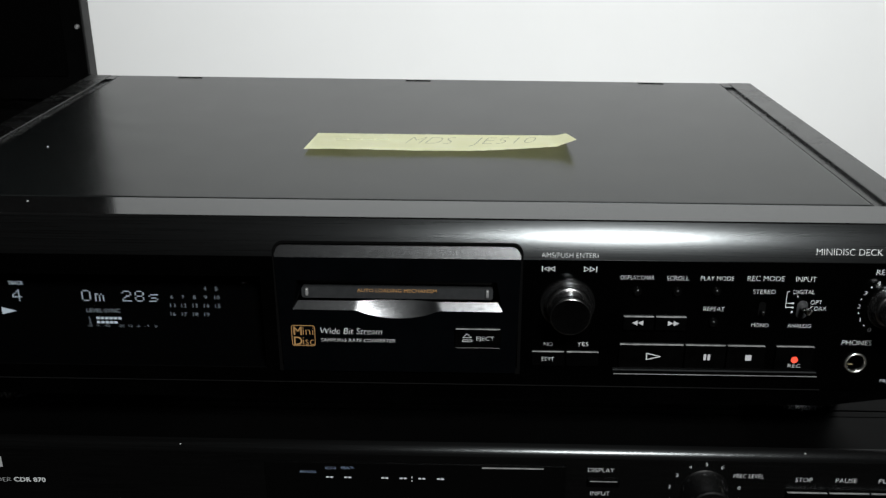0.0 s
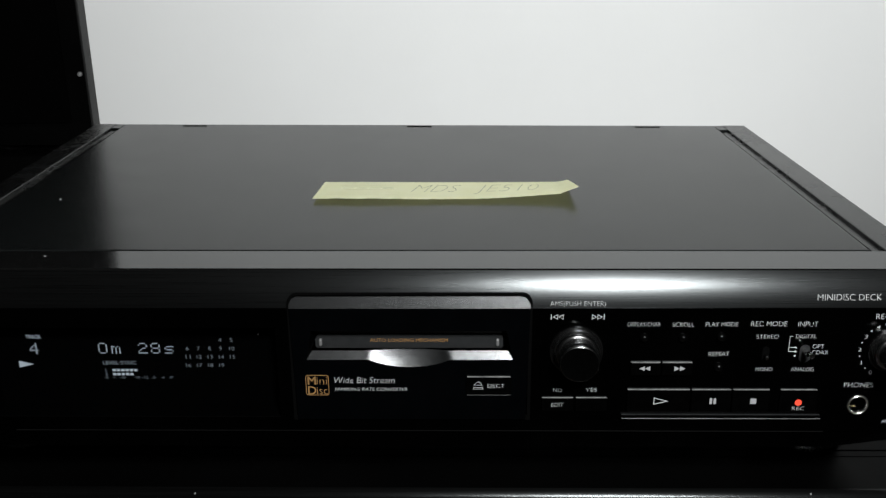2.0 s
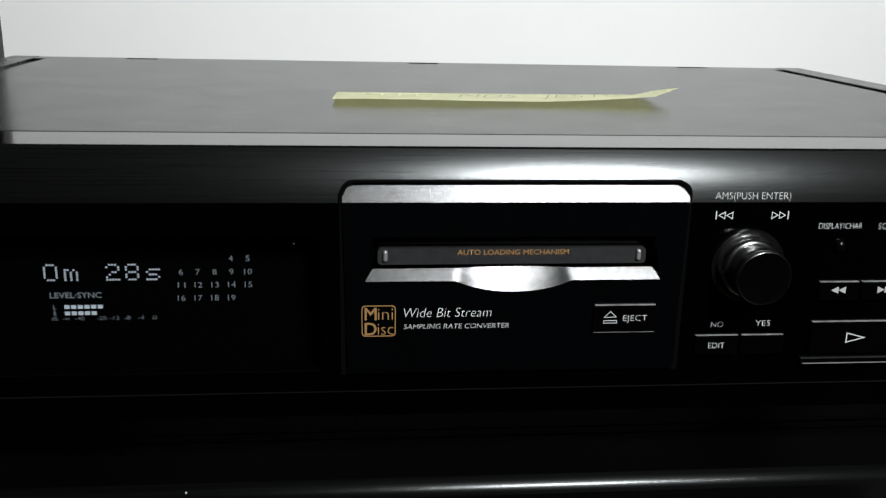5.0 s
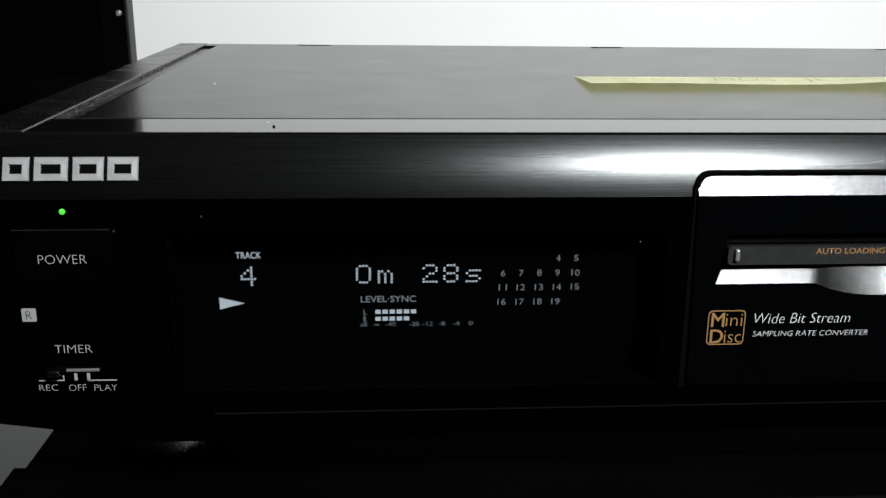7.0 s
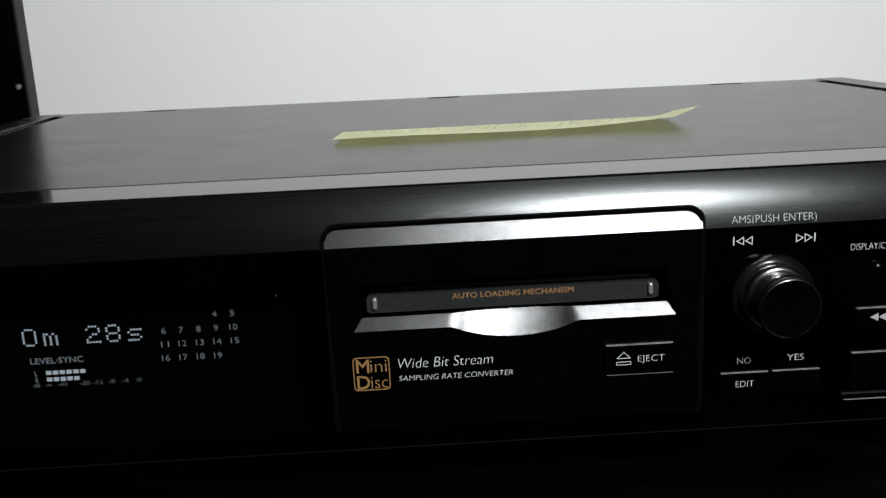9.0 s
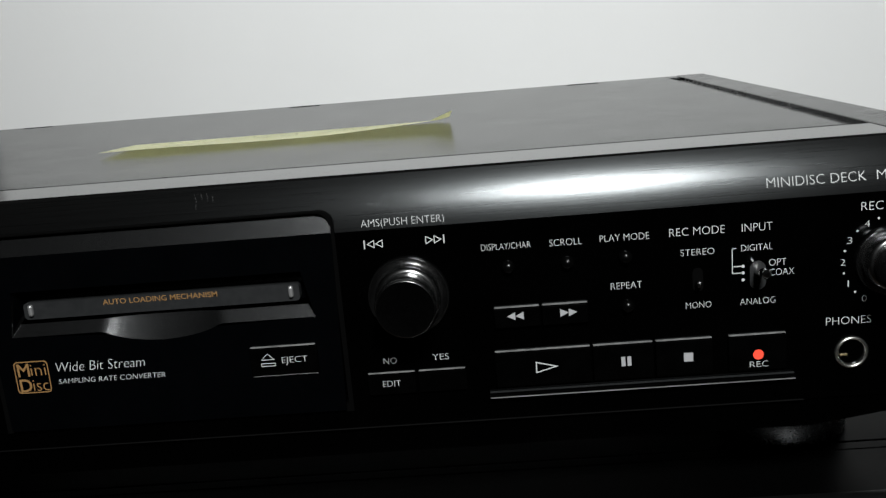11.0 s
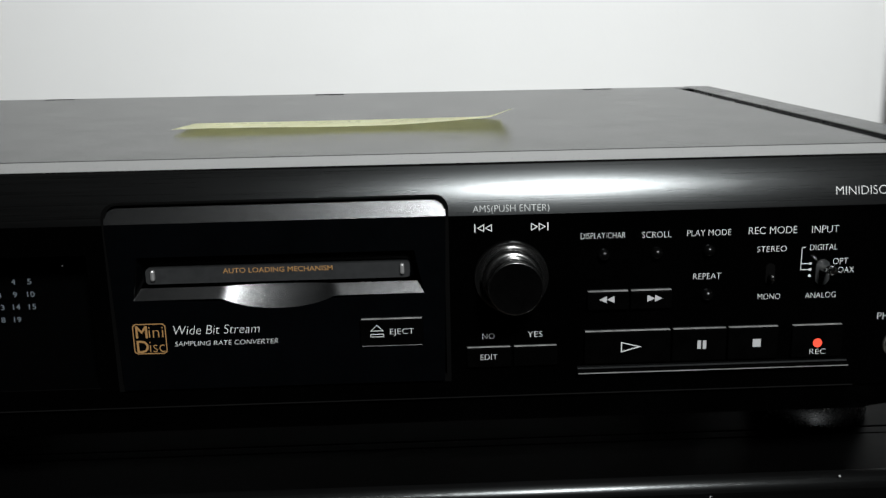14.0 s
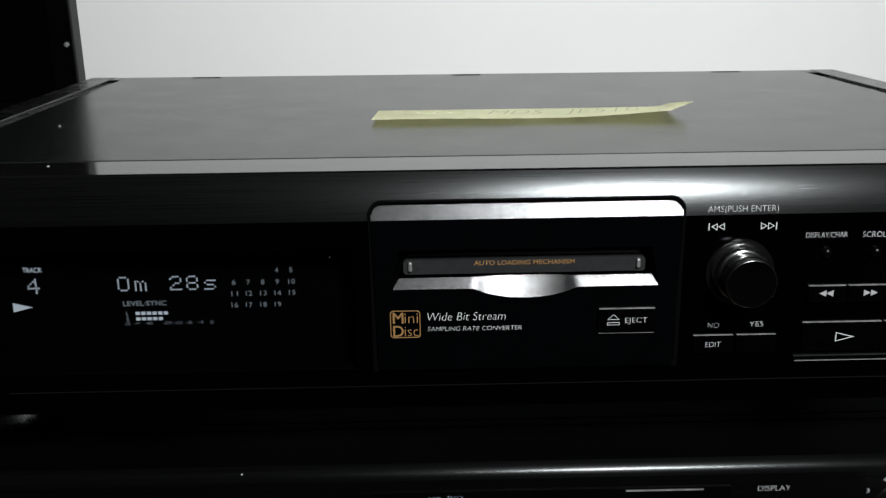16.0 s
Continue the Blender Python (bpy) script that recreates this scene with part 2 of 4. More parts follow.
def band(outline, width, y0, y1):
    """A frame of the given width inside an outline in x and z."""
    cx = sum(p[0] for p in outline) / len(outline)
    cz = sum(p[1] for p in outline) / len(outline)
    w = max(p[0] for p in outline) - min(p[0] for p in outline)
    h = max(p[1] for p in outline) - min(p[1] for p in outline)
    inner = [(cx + (x - cx) * (1 - 2 * width / w), cz + (z - cz) * (1 - 2 * width / h)) for x, z in outline]
    bm = bmesh.new()
    a = [bm.verts.new((x, y0, z)) for x, z in outline]
    b = [bm.verts.new((x, y0, z)) for x, z in inner]
    c = [bm.verts.new((x, y1, z)) for x, z in outline]
    d = [bm.verts.new((x, y1, z)) for x, z in inner]
    for i in range(len(a)):
        j = (i + 1) % len(a)
        for p, q in ((a, b), (b, d), (d, c), (c, a)):
            bm.faces.new((p[i], p[j], q[j], q[i]))
    return bm


def letters(words, cx, cz, width, height, material, parent, y, name="lettering", label="", slant=0.0, bold=-0.017, anchor="c"):
    """Flat lettering on a face that looks towards -y; width and height of the capitals in metres."""
    cu = bpy.data.curves.new("words", "FONT")
    cu.body, cu.size, cu.resolution_u, cu.offset = words, 1.0, 3, bold
    ob = bpy.data.objects.new("words", cu)
    scene.collection.objects.link(ob)
    dg = bpy.context.evaluated_depsgraph_get()
    me = bpy.data.meshes.new_from_object(ob.evaluated_get(dg))
    bpy.data.objects.remove(ob)
    bpy.data.curves.remove(cu)
    co = np.array([v.co[:] for v in me.vertices])
    x0, x1 = co[:, 0].min(), co[:, 0].max()
    cap = 0.70
    if words == "1":
        width *= 0.24
    lift = 0.0
    for v in me.vertices:
        fx = (v.co.x - x0) / (x1 - x0)
        zz = v.co.y / cap * height - height / 2
        v.co = Vector((cx + (fx - (0.5 if anchor == "c" else 0.0)) * width + slant * zz, y + lift, cz + zz))
    me.name = name
    me.materials.clear()
    me.materials.append(material)
    out = new(name, me)
    out.parent = parent
    if label:
        out["label"] = label
    return out


def poly(points, material, parent, name, y, label="", thick=0.00015):
    return part(name, prism(points, y, y + thick), material, parent, label)


def bar(x0, x1, z0, z1, material, parent, name="printed_bar", y=-0.0001, label=""):
    return poly([(x0, z0), (x1, z0), (x1, z1), (x0, z1)], material, parent, name, y, label)


def outline_tri(pts, w, material, parent, name, y):
    """A triangle drawn as a line of width w."""
    cx, cz = sum(p[0] for p in pts) / 3, sum(p[1] for p in pts) / 3
    (ax, az), (bx, bz), (dx, dz) = pts
    area = abs((bx - ax) * (dz - az) - (dx - ax) * (bz - az)) / 2
    per = math.dist(pts[0], pts[1]) + math.dist(pts[1], pts[2]) + math.dist(pts[2], pts[0])
    r = 2 * area / per
    la, lb, lc = math.dist(pts[1], pts[2]), math.dist(pts[0], pts[2]), math.dist(pts[0], pts[1])
    ix, iz = (la * ax + lb * bx + lc * dx) / per, (la * az + lb * bz + lc * dz) / per
    k = max(0.05, 1 - w / r)
    inner = [(ix + (x - ix) * k, iz + (z - iz) * k) for x, z in pts]
    bm = bmesh.new()
    a = [bm.verts.new((x, y, z)) for x, z in pts]
    b = [bm.verts.new((x, y, z)) for x, z in inner]
    for i in range(3):
        j = (i + 1) % 3
        bm.faces.new((a[i], a[j], b[j], b[i]))
    return part(name, bm, material, parent)


# ---------------------------------------------------------------- the room
def slab(name, x0, x1, y0, y1, z0, z1, material, label, category):
    ob = part(name, box(x0, x1, y0, y1, z0, z1), material)
    return tagged(ob, label, category, kind="structure")


FLOOR_Z = -0.86
slab("wall_north", -2.0, 2.0, 0.56, 0.66, FLOOR_Z, 1.7, M_WALL, "plain white painted wall behind the equipment", "wall")
# Out of view: these and the ceiling are darkened by colour, not by light.
slab("wall_south", -2.0, 2.0, -3.1, -3.0, FLOOR_Z, 1.7, M_ROOM, "unseen wall across the room, its dimness put into the colour", "wall")
slab("wall_east", 2.0, 2.1, -3.1, 0.66, FLOOR_Z, 1.7, M_ROOM, "unseen side wall, its dimness put into the colour", "wall")
slab("wall_west", -2.1, -2.0, -3.1, 0.66, FLOOR_Z, 1.7, M_ROOM, "unseen side wall, its dimness put into the colour", "wall")
slab("floor", -2.1, 2.1, -3.1, 0.66, FLOOR_Z - 0.1, FLOOR_Z, M_FLOOR, "dark brown floor", "floor")
slab("ceiling", -2.1, 2.1, -3.1, 0.66, 1.7, 1.8, M_ROOM, "plain unseen ceiling, its dimness put into the colour", "ceiling")

# reading lamp behind the viewer, its head tipped towards the equipment
lamp = thing("floor_lamp", (0.62, -0.80, FLOOR_Z), "white metal floor lamp, lit, in front of the equipment", "lamp")
head = look(LAMP, (0.10, 0.30, 0.12))
shade_bm = upright([(0.030, 0.11), (0.060, 0.085), (0.105, 0.004), (0.108, 0.004), (0.064, 0.089), (0.032, 0.114)], 0, 0, 36)
bmesh.ops.transform(shade_bm, matrix=Matrix.Translation((-0.62, 0.80, -FLOOR_Z)) @ head, verts=shade_bm.verts)
part("shade", shade_bm, M_WALL, lamp, smooth=True)
back = head @ Vector((0, 0, 0.115))
part("base", upright([(0, 0), (0.14, 0), (0.14, 0.02), (0.02, 0.03), (0, 0.03)], 0, 0, 36), M_WALL, lamp)
part("pole", upright([(0, 0.03), (0.011, 0.03), (0.011, back.z - FLOOR_Z), (0, back.z - FLOOR_Z)], 0, 0, 16), M_WALL, lamp)
arm_a, arm_b = Vector((0, 0, back.z - FLOOR_Z - 0.01)), Vector((back.x - 0.62, back.y + 0.80, back.z - FLOOR_Z))
arm = upright([(0, 0), (0.008, 0), (0.008, (arm_b - arm_a).length), (0, (arm_b - arm_a).length)], 0, 0, 12)
bmesh.ops.transform(arm, matrix=Matrix.Translation(arm_a) @ (arm_b - arm_a).to_track_quat("Z", "Y").to_matrix().to_4x4(), verts=arm.verts)
part("arm", arm, M_WALL, lamp)

TABLE_Z = -0.110

# table
table = thing("table", (0, 0, FLOOR_Z), "pale grey laminate table carrying the stacked equipment", "table")
part("tabletop", box(-1.25, 0.288, 0.012, 0.552, TABLE_Z - FLOOR_Z - 0.03, TABLE_Z - FLOOR_Z, 0.002), M_TABLE, table)
for lx in (-1.2, 0.25):
    for ly in (0.04, 0.51):
        part("leg", box(lx - 0.02, lx + 0.02, ly - 0.02, ly + 0.02, 0, TABLE_Z - FLOOR_Z - 0.031, 0.002), M_TABLE, table)

# black television on its foot, beside the wall
tv = thing("television", (-0.6146, 0.461, TABLE_Z), "large glossy black television standing by the wall", "television")
tz = 0.037 - TABLE_Z
part("base_box", box(-0.34, 0.31, -0.05, 0.05, 0, tz - 0.002, 0.003), M_TV, tv)
part("cabinet", box(-0.34, 0.336, -0.022, -0.012, tz, tz + 0.50, 0.003), M_TV, tv)
part("back_housing", box(-0.27, 0.26, -0.0118, 0.055, tz + 0.05, tz + 0.42, 0.012, 3), M_TV, tv)
part("bezel", band(rounded(-0.338, 0.3345, tz + 0.002, tz + 0.498, 0.006), 0.016, -0.026, -0.022), M_TV, tv)
part("screen", box(-0.32, 0.317, -0.0235, -0.0215, tz + 0.02, tz + 0.48), M_WINDOW, tv)
part("chin_line", box(-0.338, 0.20, -0.0275, -0.0255, 0.0455 - TABLE_Z, 0.0465 - TABLE_Z), M_CHIN, tv)
part("edge_strip", box(0.3345, 0.3365, -0.0265, -0.0120, tz + 0.004, tz + 0.496, 0.0006), M_CHIN, tv)
part("edge_screw", turned([(0, -0.0285), (0.0018, -0.028), (0.002, -0.026)], 0.3310, 0.0978 - TABLE_Z, 12), M_PIN, tv)

# wooden cabinet and the grey set on it
cab = thing("wooden_cabinet", (0.703, 0.295, FLOOR_Z), "brown wood veneer cabinet with a cream edged top", "cabinet")
cz = -0.085 - FLOOR_Z
part("body", box(-0.255, 0.30, -0.20, 0.205, 0.0, cz - 0.0055, 0.0015), M_WOOD, cab)
part("top", box(-0.257, 0.30, -0.203, 0.207, cz - 0.005, cz, 0.0012), M_CREAM, cab)
grey_set = thing("equipment_case", (0.703, 0.295, -0.085), "slate grey plastic equipment case standing on the wooden cabinet", "case")
part("housing", box(-0.262, 0.26, -0.05, 0.207, 0.006, 0.245, 0.006, 3), M_GREY, grey_set)
part("base", box(-0.254, 0.25, -0.04, 0.200, 0.0, 0.0055, 0.001), M_GREY, grey_set)

# ---------------------------------------------------------------- minidisc deck
CD_TOP = -0.005
deck = thing("minidisc_deck", (0, 0, CD_TOP), "black minidisc deck with glossy front and lit display", "hi-fi deck")
Z0 = CD_TOP


def dk(name, bm, material, parent=None, label="", smooth=False):
    """A part of the deck, drawn in world heights."""
    own = parent or deck
    ob = part(name, bm, material, own, label, smooth)
    if own is deck:
        ob.location.z = -Z0
    return ob


HALF = 0.215
# lower face: from the lip to the crease under the brushed band
BAND_Z, TOP_Z = 0.0762, 0.0899


def bottom_z(x):
    """The lower lip rises towards both ends."""
    start = 0.171 if x > 0 else 0.162
    return 0.0150 + min(0.0075, 0.145 * max(0.0, abs(x) - start))


WX0, WX1, WZ0, WZ1 = -0.1580, -0.0440, 0.0300, 0.0682
BX0, BX1 = -0.0380, 0.0527


def fascia():
    """The front with its openings for the display and the disc bay."""
    bm = bmesh.new()
    ends = [s * v for s in (-1, 1) for v in (0.2146, 0.2135, 0.2115, 0.208, 0.2, 0.19, 0.18, 0.171, 0.162)]
    xs = sorted(set([-HALF, HALF, WX0, WX1, BX0, BX1, 0.10, 0.15] + ends))
    rows = []
    for x in xs:
        e = max(0.0, abs(x) - (HALF - 0.004))
        back = 0.004 - math.sqrt(max(0.0, 0.004 ** 2 - e ** 2))
        q = max(0.0, abs(x) - (HALF - 0.007)) / 0.007
        zb = bottom_z(x) + 0.007 * (1 - math.sqrt(max(0.0, 1 - q * q)))
        zc = max(0.0238, zb + 0.0025)
        rows.append([(x, 0.030, zb), (x, 0.0040 + back, zb), (x, 0.0016 + back, zb + 0.0010), (x, 0.0010 + back, zc - 0.0004), (x, back, max(zc, 0.0242)), (x, back, max(zc + 0.0003, WZ0)), (x, back, WZ1), (x, back, BAND_Z), (x, 0.0016 + back, BAND_Z)])
    vs = [[bm.verts.new(p) for p in r] for r in rows]
    for a, b in zip(vs, vs[1:]):
        x = (a[0].co.x + b[0].co.x) / 2
        for i in range(len(a) - 1):
            if (WX0 < x < WX1 and i == 5) or (BX0 < x < BX1 and i in (5, 6)):
                continue
            bm.faces.new((a[i], b[i], b[i + 1], a[i + 1]))
    for r in (vs[0], vs[-1]):
        bm.faces.new(r)
    return bm


dk("front_panel", fascia(), M_FACE, label="glossy black front panel")


def band_y(height):
    """Depth of the curved band at a height."""
    y, n = 0.0004, 240
    for k in range(n):
        u = (k + 0.5) / n
        if BAND_Z + (TOP_Z - BAND_Z) * u > height:
            break
        y += (TOP_Z - BAND_Z) / n * math.tan(radians(3 + 46 * u ** 1.15))
    return y


def sit(x):
    """The cover sits a little lower towards one side."""
    return -0.00040 - 0.0022 * x


def curved_band():
    bm = bmesh.new()
    prof = [(0.0004, BAND_Z - 0.0002), (0.0004, BAND_Z)]
    for k in range(24):
        z = BAND_Z + (TOP_Z - BAND_Z) * (k + 1) / 24
        prof.append((band_y(z), z))
    prof.append((0.0090, TOP_Z))
    xs = sorted(set([-HALF, HALF] + [s * (HALF - d) for s in (-1, 1) for d in (0.0003, 0.0010, 0.0020, 0.0035, 0.005, 0.007, 0.03)] + [0.0]))
    vs = []
    for x in xs:
        q = max(0.0, abs(x) - (HALF - 0.007)) / 0.007
        drop = 0.007 * (1 - math.sqrt(max(0.0, 1 - q * q)))
        e = max(0.0, abs(x) - (HALF - 0.004))
        back = 0.004 - math.sqrt(max(0.0, 0.004 ** 2 - e ** 2))
        vs.append([bm.verts.new((x, y + back, BAND_Z - 0.0002 + (z - BAND_Z + 0.0002) * (1 - drop / 0.0145) + sit(x) * max(0.0, (z - BAND_Z) / (TOP_Z - BAND_Z)))) for y, z in prof])
    for a, b in zip(vs, vs[1:]):
        for i in range(len(a) - 1):
            bm.faces.new((a[i], b[i], b[i + 1], a[i + 1]))
    for r in (vs[0], vs[-1]):
        low = [bm.verts.new((r[0].co.x, 0.03, r[0].co.z)), bm.verts.new((r[0].co.x, 0.03, r[-1].co.z))]
        bm.faces.new(r + [low[1], low[0]])
    return bm


band_ob = dk("brushed_band", curved_band(), M_BAND, label="curved brushed black metal top edge", smooth=True)

# top trim strip, lid and side rails
LB = 0.2675


def askew(bm):
    """The cover sits a little out of square on the front."""
    for v in bm.verts:
        x, y = v.co.x, v.co.y
        v.co.x = x - (0.019 - 0.06 * x) * (y - 0.14)
        v.co.y = y - 0.024 * x * max(0.0, y - 0.03) / 0.235
        v.co.z += sit(x)
    return bm


dk("trim_strip", askew(box(-0.1930, 0.1930, 0.0066, 0.0262, 0.0800, 0.0901, 0.0001, 1)), M_STRIP, label="satin black trim strip behind the front edge")

def lid_z(x, y):
    """Height of the thin lid, which sags a little in the middle."""
    u, v = x / 0.1875, (y - (0.0268 + LB) / 2) / ((LB - 0.0268) / 2)
    return 0.0901 - 0.0008 * max(0.0, 1 - u * u) * max(0.0, 1 - v * v)


def lid_mesh():
    bm = box(-0.1875, 0.1875, 0.0268, LB, 0.0800, 0.0901, 0.0005)
    for axis, lo, hi, n in ((0, -0.186, 0.186, 24), (1, 0.0285, LB - 0.002, 16)):
        for k in range(n + 1):
            co, no = [0, 0, 0], [0, 0, 0]
            co[axis], no[axis] = lo + (hi - lo) * k / n, 1
            bmesh.ops.bisect_plane(bm, geom=bm.verts[:] + bm.edges[:] + bm.faces[:], plane_co=co, plane_no=no)
    for v in bm.verts:
        if v.co.z > 0.085:
            v.co.z += lid_z(v.co.x, v.co.y) - 0.0901
    for f in bm.faces:
        f.smooth = f.normal.z > 0.99
    return bm


dk("lid", askew(lid_mesh()), M_LID, label="black painted steel lid")
for s in (-1, 1):
    a, b = sorted((s * 0.1933, s * 0.2066))
    dk("side_rail", askew(box(a, b, 0.0072, LB, 0.0300, 0.0903, 0.0003)), M_RAIL)
    a, b = sorted((s * 0.1877, s * 0.1932))
    dk("groove", askew(box(a, b, 0.0270, LB - 0.0122, 0.0800, 0.0889)), M_RAIL)
    dk("groove_joint", askew(box(min(s * 0.1878, s * 0.1888), max(s * 0.1878, s * 0.1888), 0.0272, LB - 0.0123, 0.0884, 0.0892)), M_GAP)
    dk("groove_end", askew(box(a, b, LB - 0.0120, LB, 0.0800, 0.0901, 0.0004)), M_LID)
dk("chassis", box(-0.2030, 0.2030, 0.0300, LB - 0.012, 0.0205, 0.0795), M_RAIL, label="black steel chassis")
for vx in (-0.1412, 0.0025, 0.1455):
    dk("lid_tab", askew(box(vx - 0.0078, vx + 0.0078, LB - 0.0062, LB - 0.0030, 0.0896, 0.0902, 0.0003)), M_GAP)
for fx in (-0.1712, 0.1765):
    for fy in (0.0508, 0.220):
        ft = dk("foot", upright([(0.0, 0.0206), (0.0170, 0.0206), (0.0182, 0.0052), (0.0188, 0.0048), (0.0188, -0.0050), (0.0, -0.0050)], fx, fy, 56), M_FOOT, label="round black foot with a bright ring", smooth=True)
        part("ring", upright([(0.0189, 0.0047), (0.0194, 0.0046), (0.0198, 0.0042), (0.0200, 0.0036), (0.0203, -0.0036), (0.0201, -0.0044), (0.0196, -0.0049), (0.0189, -0.0049)], fx, fy, 64), M_RING, ft, smooth=True)

# display window
def recess(x0, x1, z0, z1, y0, y1):
    """An open box let into the front."""
    bm = bmesh.new()
    a = [bm.verts.new((x, y0, z)) for x, z in ((x0, z0), (x1, z0), (x1, z1), (x0, z1))]
    b = [bm.verts.new((x, y1, z)) for x, z in ((x0, z0), (x1, z0), (x1, z1), (x0, z1))]
    for i in range(4):
        j = (i + 1) % 4
        bm.faces.new((a[i], a[j], b[j], b[i]))
    bm.faces.new(b)
    return bm


win = dk("display", recess(WX0, WX1, WZ0, WZ1, 0.0, 0.0100), M_GAP, label="recessed lit display behind smoked glass")
pane = part("pane", box(WX0 + 0.0001, WX1 - 0.0001, 0.0002, 0.0012, WZ0 + 0.0001, WZ1 - 0.0001), M_PANE, win, "smoked clear pane")
pane.visible_shadow = False
Y_D = 0.0085
for words, cx, cz, w, h, m in (("TRACK", -0.1414, 0.0606, 0.0060, 0.0016, M_VFD), ("LEVEL·SYNC", -0.1086, 0.0493, 0.0133, 0.0016, M_VFD_DIM), ("L", -0.1143, 0.0460, 0.0007, 0.0013, M_VFD_DIM), ("R", -0.1143, 0.0442, 0.0007, 0.0013, M_VFD_DIM)):
    letters(words, cx, cz, w, h, m, win, Y_D, "display_word", bold=0.01)
poly([(-0.1488, 0.0501), (-0.1488, 0.0471), (-0.1429, 0.0486)][::-1], M_VFD, win, "play_arrow", Y_D)
DOTS = {
    "0": ("01110", "10001", "10001", "10001", "10001", "10001", "01110"), "2": ("01110", "10001", "00001", "00110", "01000", "10000", "11111"),
    "8": ("01110", "10001", "10001", "01110", "10001", "10001", "01110"), "4": ("00010", "00110", "01010", "10010", "11111", "00010", "00010"),
    "m": ("00000", "00000", "11010", "10101", "10101", "10101", "10101"), "s": ("00000", "00000", "01111", "10000", "01110", "00001", "11110"),
}
for ch, cx, cz, ph in (("4", -0.1417, 0.0554, 0.0050), ("0", -0.1145, 0.0556, 0.0048), ("m", -0.1093, 0.0556, 0.0048), ("2", -0.0986, 0.0556, 0.0048), ("8", -0.0936, 0.0556, 0.0048), ("s", -0.0882, 0.0556, 0.0048)):
    bm = bmesh.new()
    pw, pz = 0.0038 / 5, ph / 7
    for r, row in enumerate(DOTS[ch]):
        for c, on in enumerate(row):
            if on == "1":
                x, z = cx + (c - 2) * pw, cz + (3 - r) * pz
                bm.faces.new([bm.verts.new((x + i * pw * 0.36, Y_D, z + j * pz * 0.36)) for i, j in ((-1, -1), (1, -1), (1, 1), (-1, 1))])
    part("dot_matrix_figure", bm, M_VFD, win)
for r, n in ((0.0460, 6), (0.0442, 5)):
    for k in range(n):
        bar(-0.1118 + k * 0.00172, -0.1118 + k * 0.00172 + 0.0013, r - 0.0005, r + 0.0005, M_VFD, win, "level_bar", Y_D)
for words, cx in (("dB", -0.1146), ("-∞", -0.1116), ("-40", -0.1081), ("-20", -0.1024), ("-12", -0.0991), ("-8", -0.0957), ("-4", -0.0922), ("0", -0.0886)):
    letters(words, cx, 0.0428, 0.0011 * max(1, len(words) * 0.75), 0.0011, M_VFD_DIM, win, Y_D, "display_word")
for k in range(4, 20):
    row, col = (k - 1) // 5, (k - 1) % 5
    letters(str(k), -0.0810 + col * 0.00440 + (0.0 if row < 3 else -0.0002), (0.0592, 0.0555, 0.0519, 0.0482)[row], 0.0011 if k < 10 else 0.0020, 0.0016, M_VFD_DIM, win, Y_D, "track_number", bold=-0.004)

# maker's plate as four plain hollow blocks, power button, timer
for k, (a, b) in enumerate(((-0.1925, -0.1868), (-0.1858, -0.1785), (-0.1775, -0.1708), (-0.1700, -0.1633))):
    bm = bmesh.new()
    loops = []
    for inset, lift in ((0.0, -0.001), (0.0, 0.0004), (0.0002, 0.0007), (0.0013, 0.0007), (0.0015, 0.0004), (0.0015, -0.001)):
        lo, hi = 0.0803 + inset, 0.0852 - inset
        loops.append([bm.verts.new((x, band_y(z) - lift, z)) for x, z in ((a + inset, lo), (b - inset, lo), (b - inset, hi), (a + inset, hi))])
    for p, q in zip(loops, loops[1:]):
        for n in range(4):
            bm.faces.new((p[n], p[(n + 1) % 4], q[(n + 1) % 4], q[n]))
    dk("plate_bar", bm, M_LOGO, label="plain hollow silver block" if k == 0 else "")
dk("power_lamp", turned([(0, -0.0007), (0.0006, -0.0004), (0.0008, 0.0004)], -0.1801, 0.0736, 20), M_LED, label="small green light, lit", smooth=True)
pb = dk("power_button", box(-0.1915, -0.1697, -0.0012, 0.003, 0.0575, 0.0697, 0.0005), M_BTN)
part("edge", box(-0.1912, -0.1700, -0.00125, -0.0009, 0.06965, 0.06975), M_FLAP, pb)
letters("POWER", -0.1808, 0.0630, 0.0106, 0.0022, M_PRINT_DIM, pb, -0.00125)
ir = dk("remote_mark", prism(rounded(-0.1916, -0.1884, 0.0479, 0.0511, 0.0003), -0.0001, 0.0002), M_PRINT_DIM, label="square remote eye mark")
letters("R", -0.1900, 0.0495, 0.0014, 0.0021, M_GAP, ir, -0.00015)


def words_on(words, cx, cz, w, h, m=None, **k):
    ob = letters(words, cx, cz, w, h, m or M_PRINT, deck, k.pop("y", -0.0001), **k)
    ob.location.z = -Z0
    return ob


def mark(x0, x1, z0, z1, m=None, name="printed_line", y=-0.0001):
    ob = bar(x0, x1, z0, z1, m or M_PRINT, deck, name, y)
    ob.location.z = -Z0
    return ob


words_on("TIMER", -0.1810, 0.0411, 0.0085, 0.0021, M_PRINT_DIM)
words_on("REC", -0.1876, 0.0315, 0.0043, 0.0017, M_PRINT_DIM)
words_on("OFF", -0.1810, 0.0314, 0.0040, 0.0017, M_PRINT_DIM)
words_on("PLAY", -0.1746, 0.0313, 0.0052, 0.0017, M_PRINT_DIM)
mark(-0.1896, -0.1838, 0.0331, 0.0334, M_PRINT_DIM)
mark(-0.1841, -0.1838, 0.0334, 0.0345, M_PRINT_DIM)
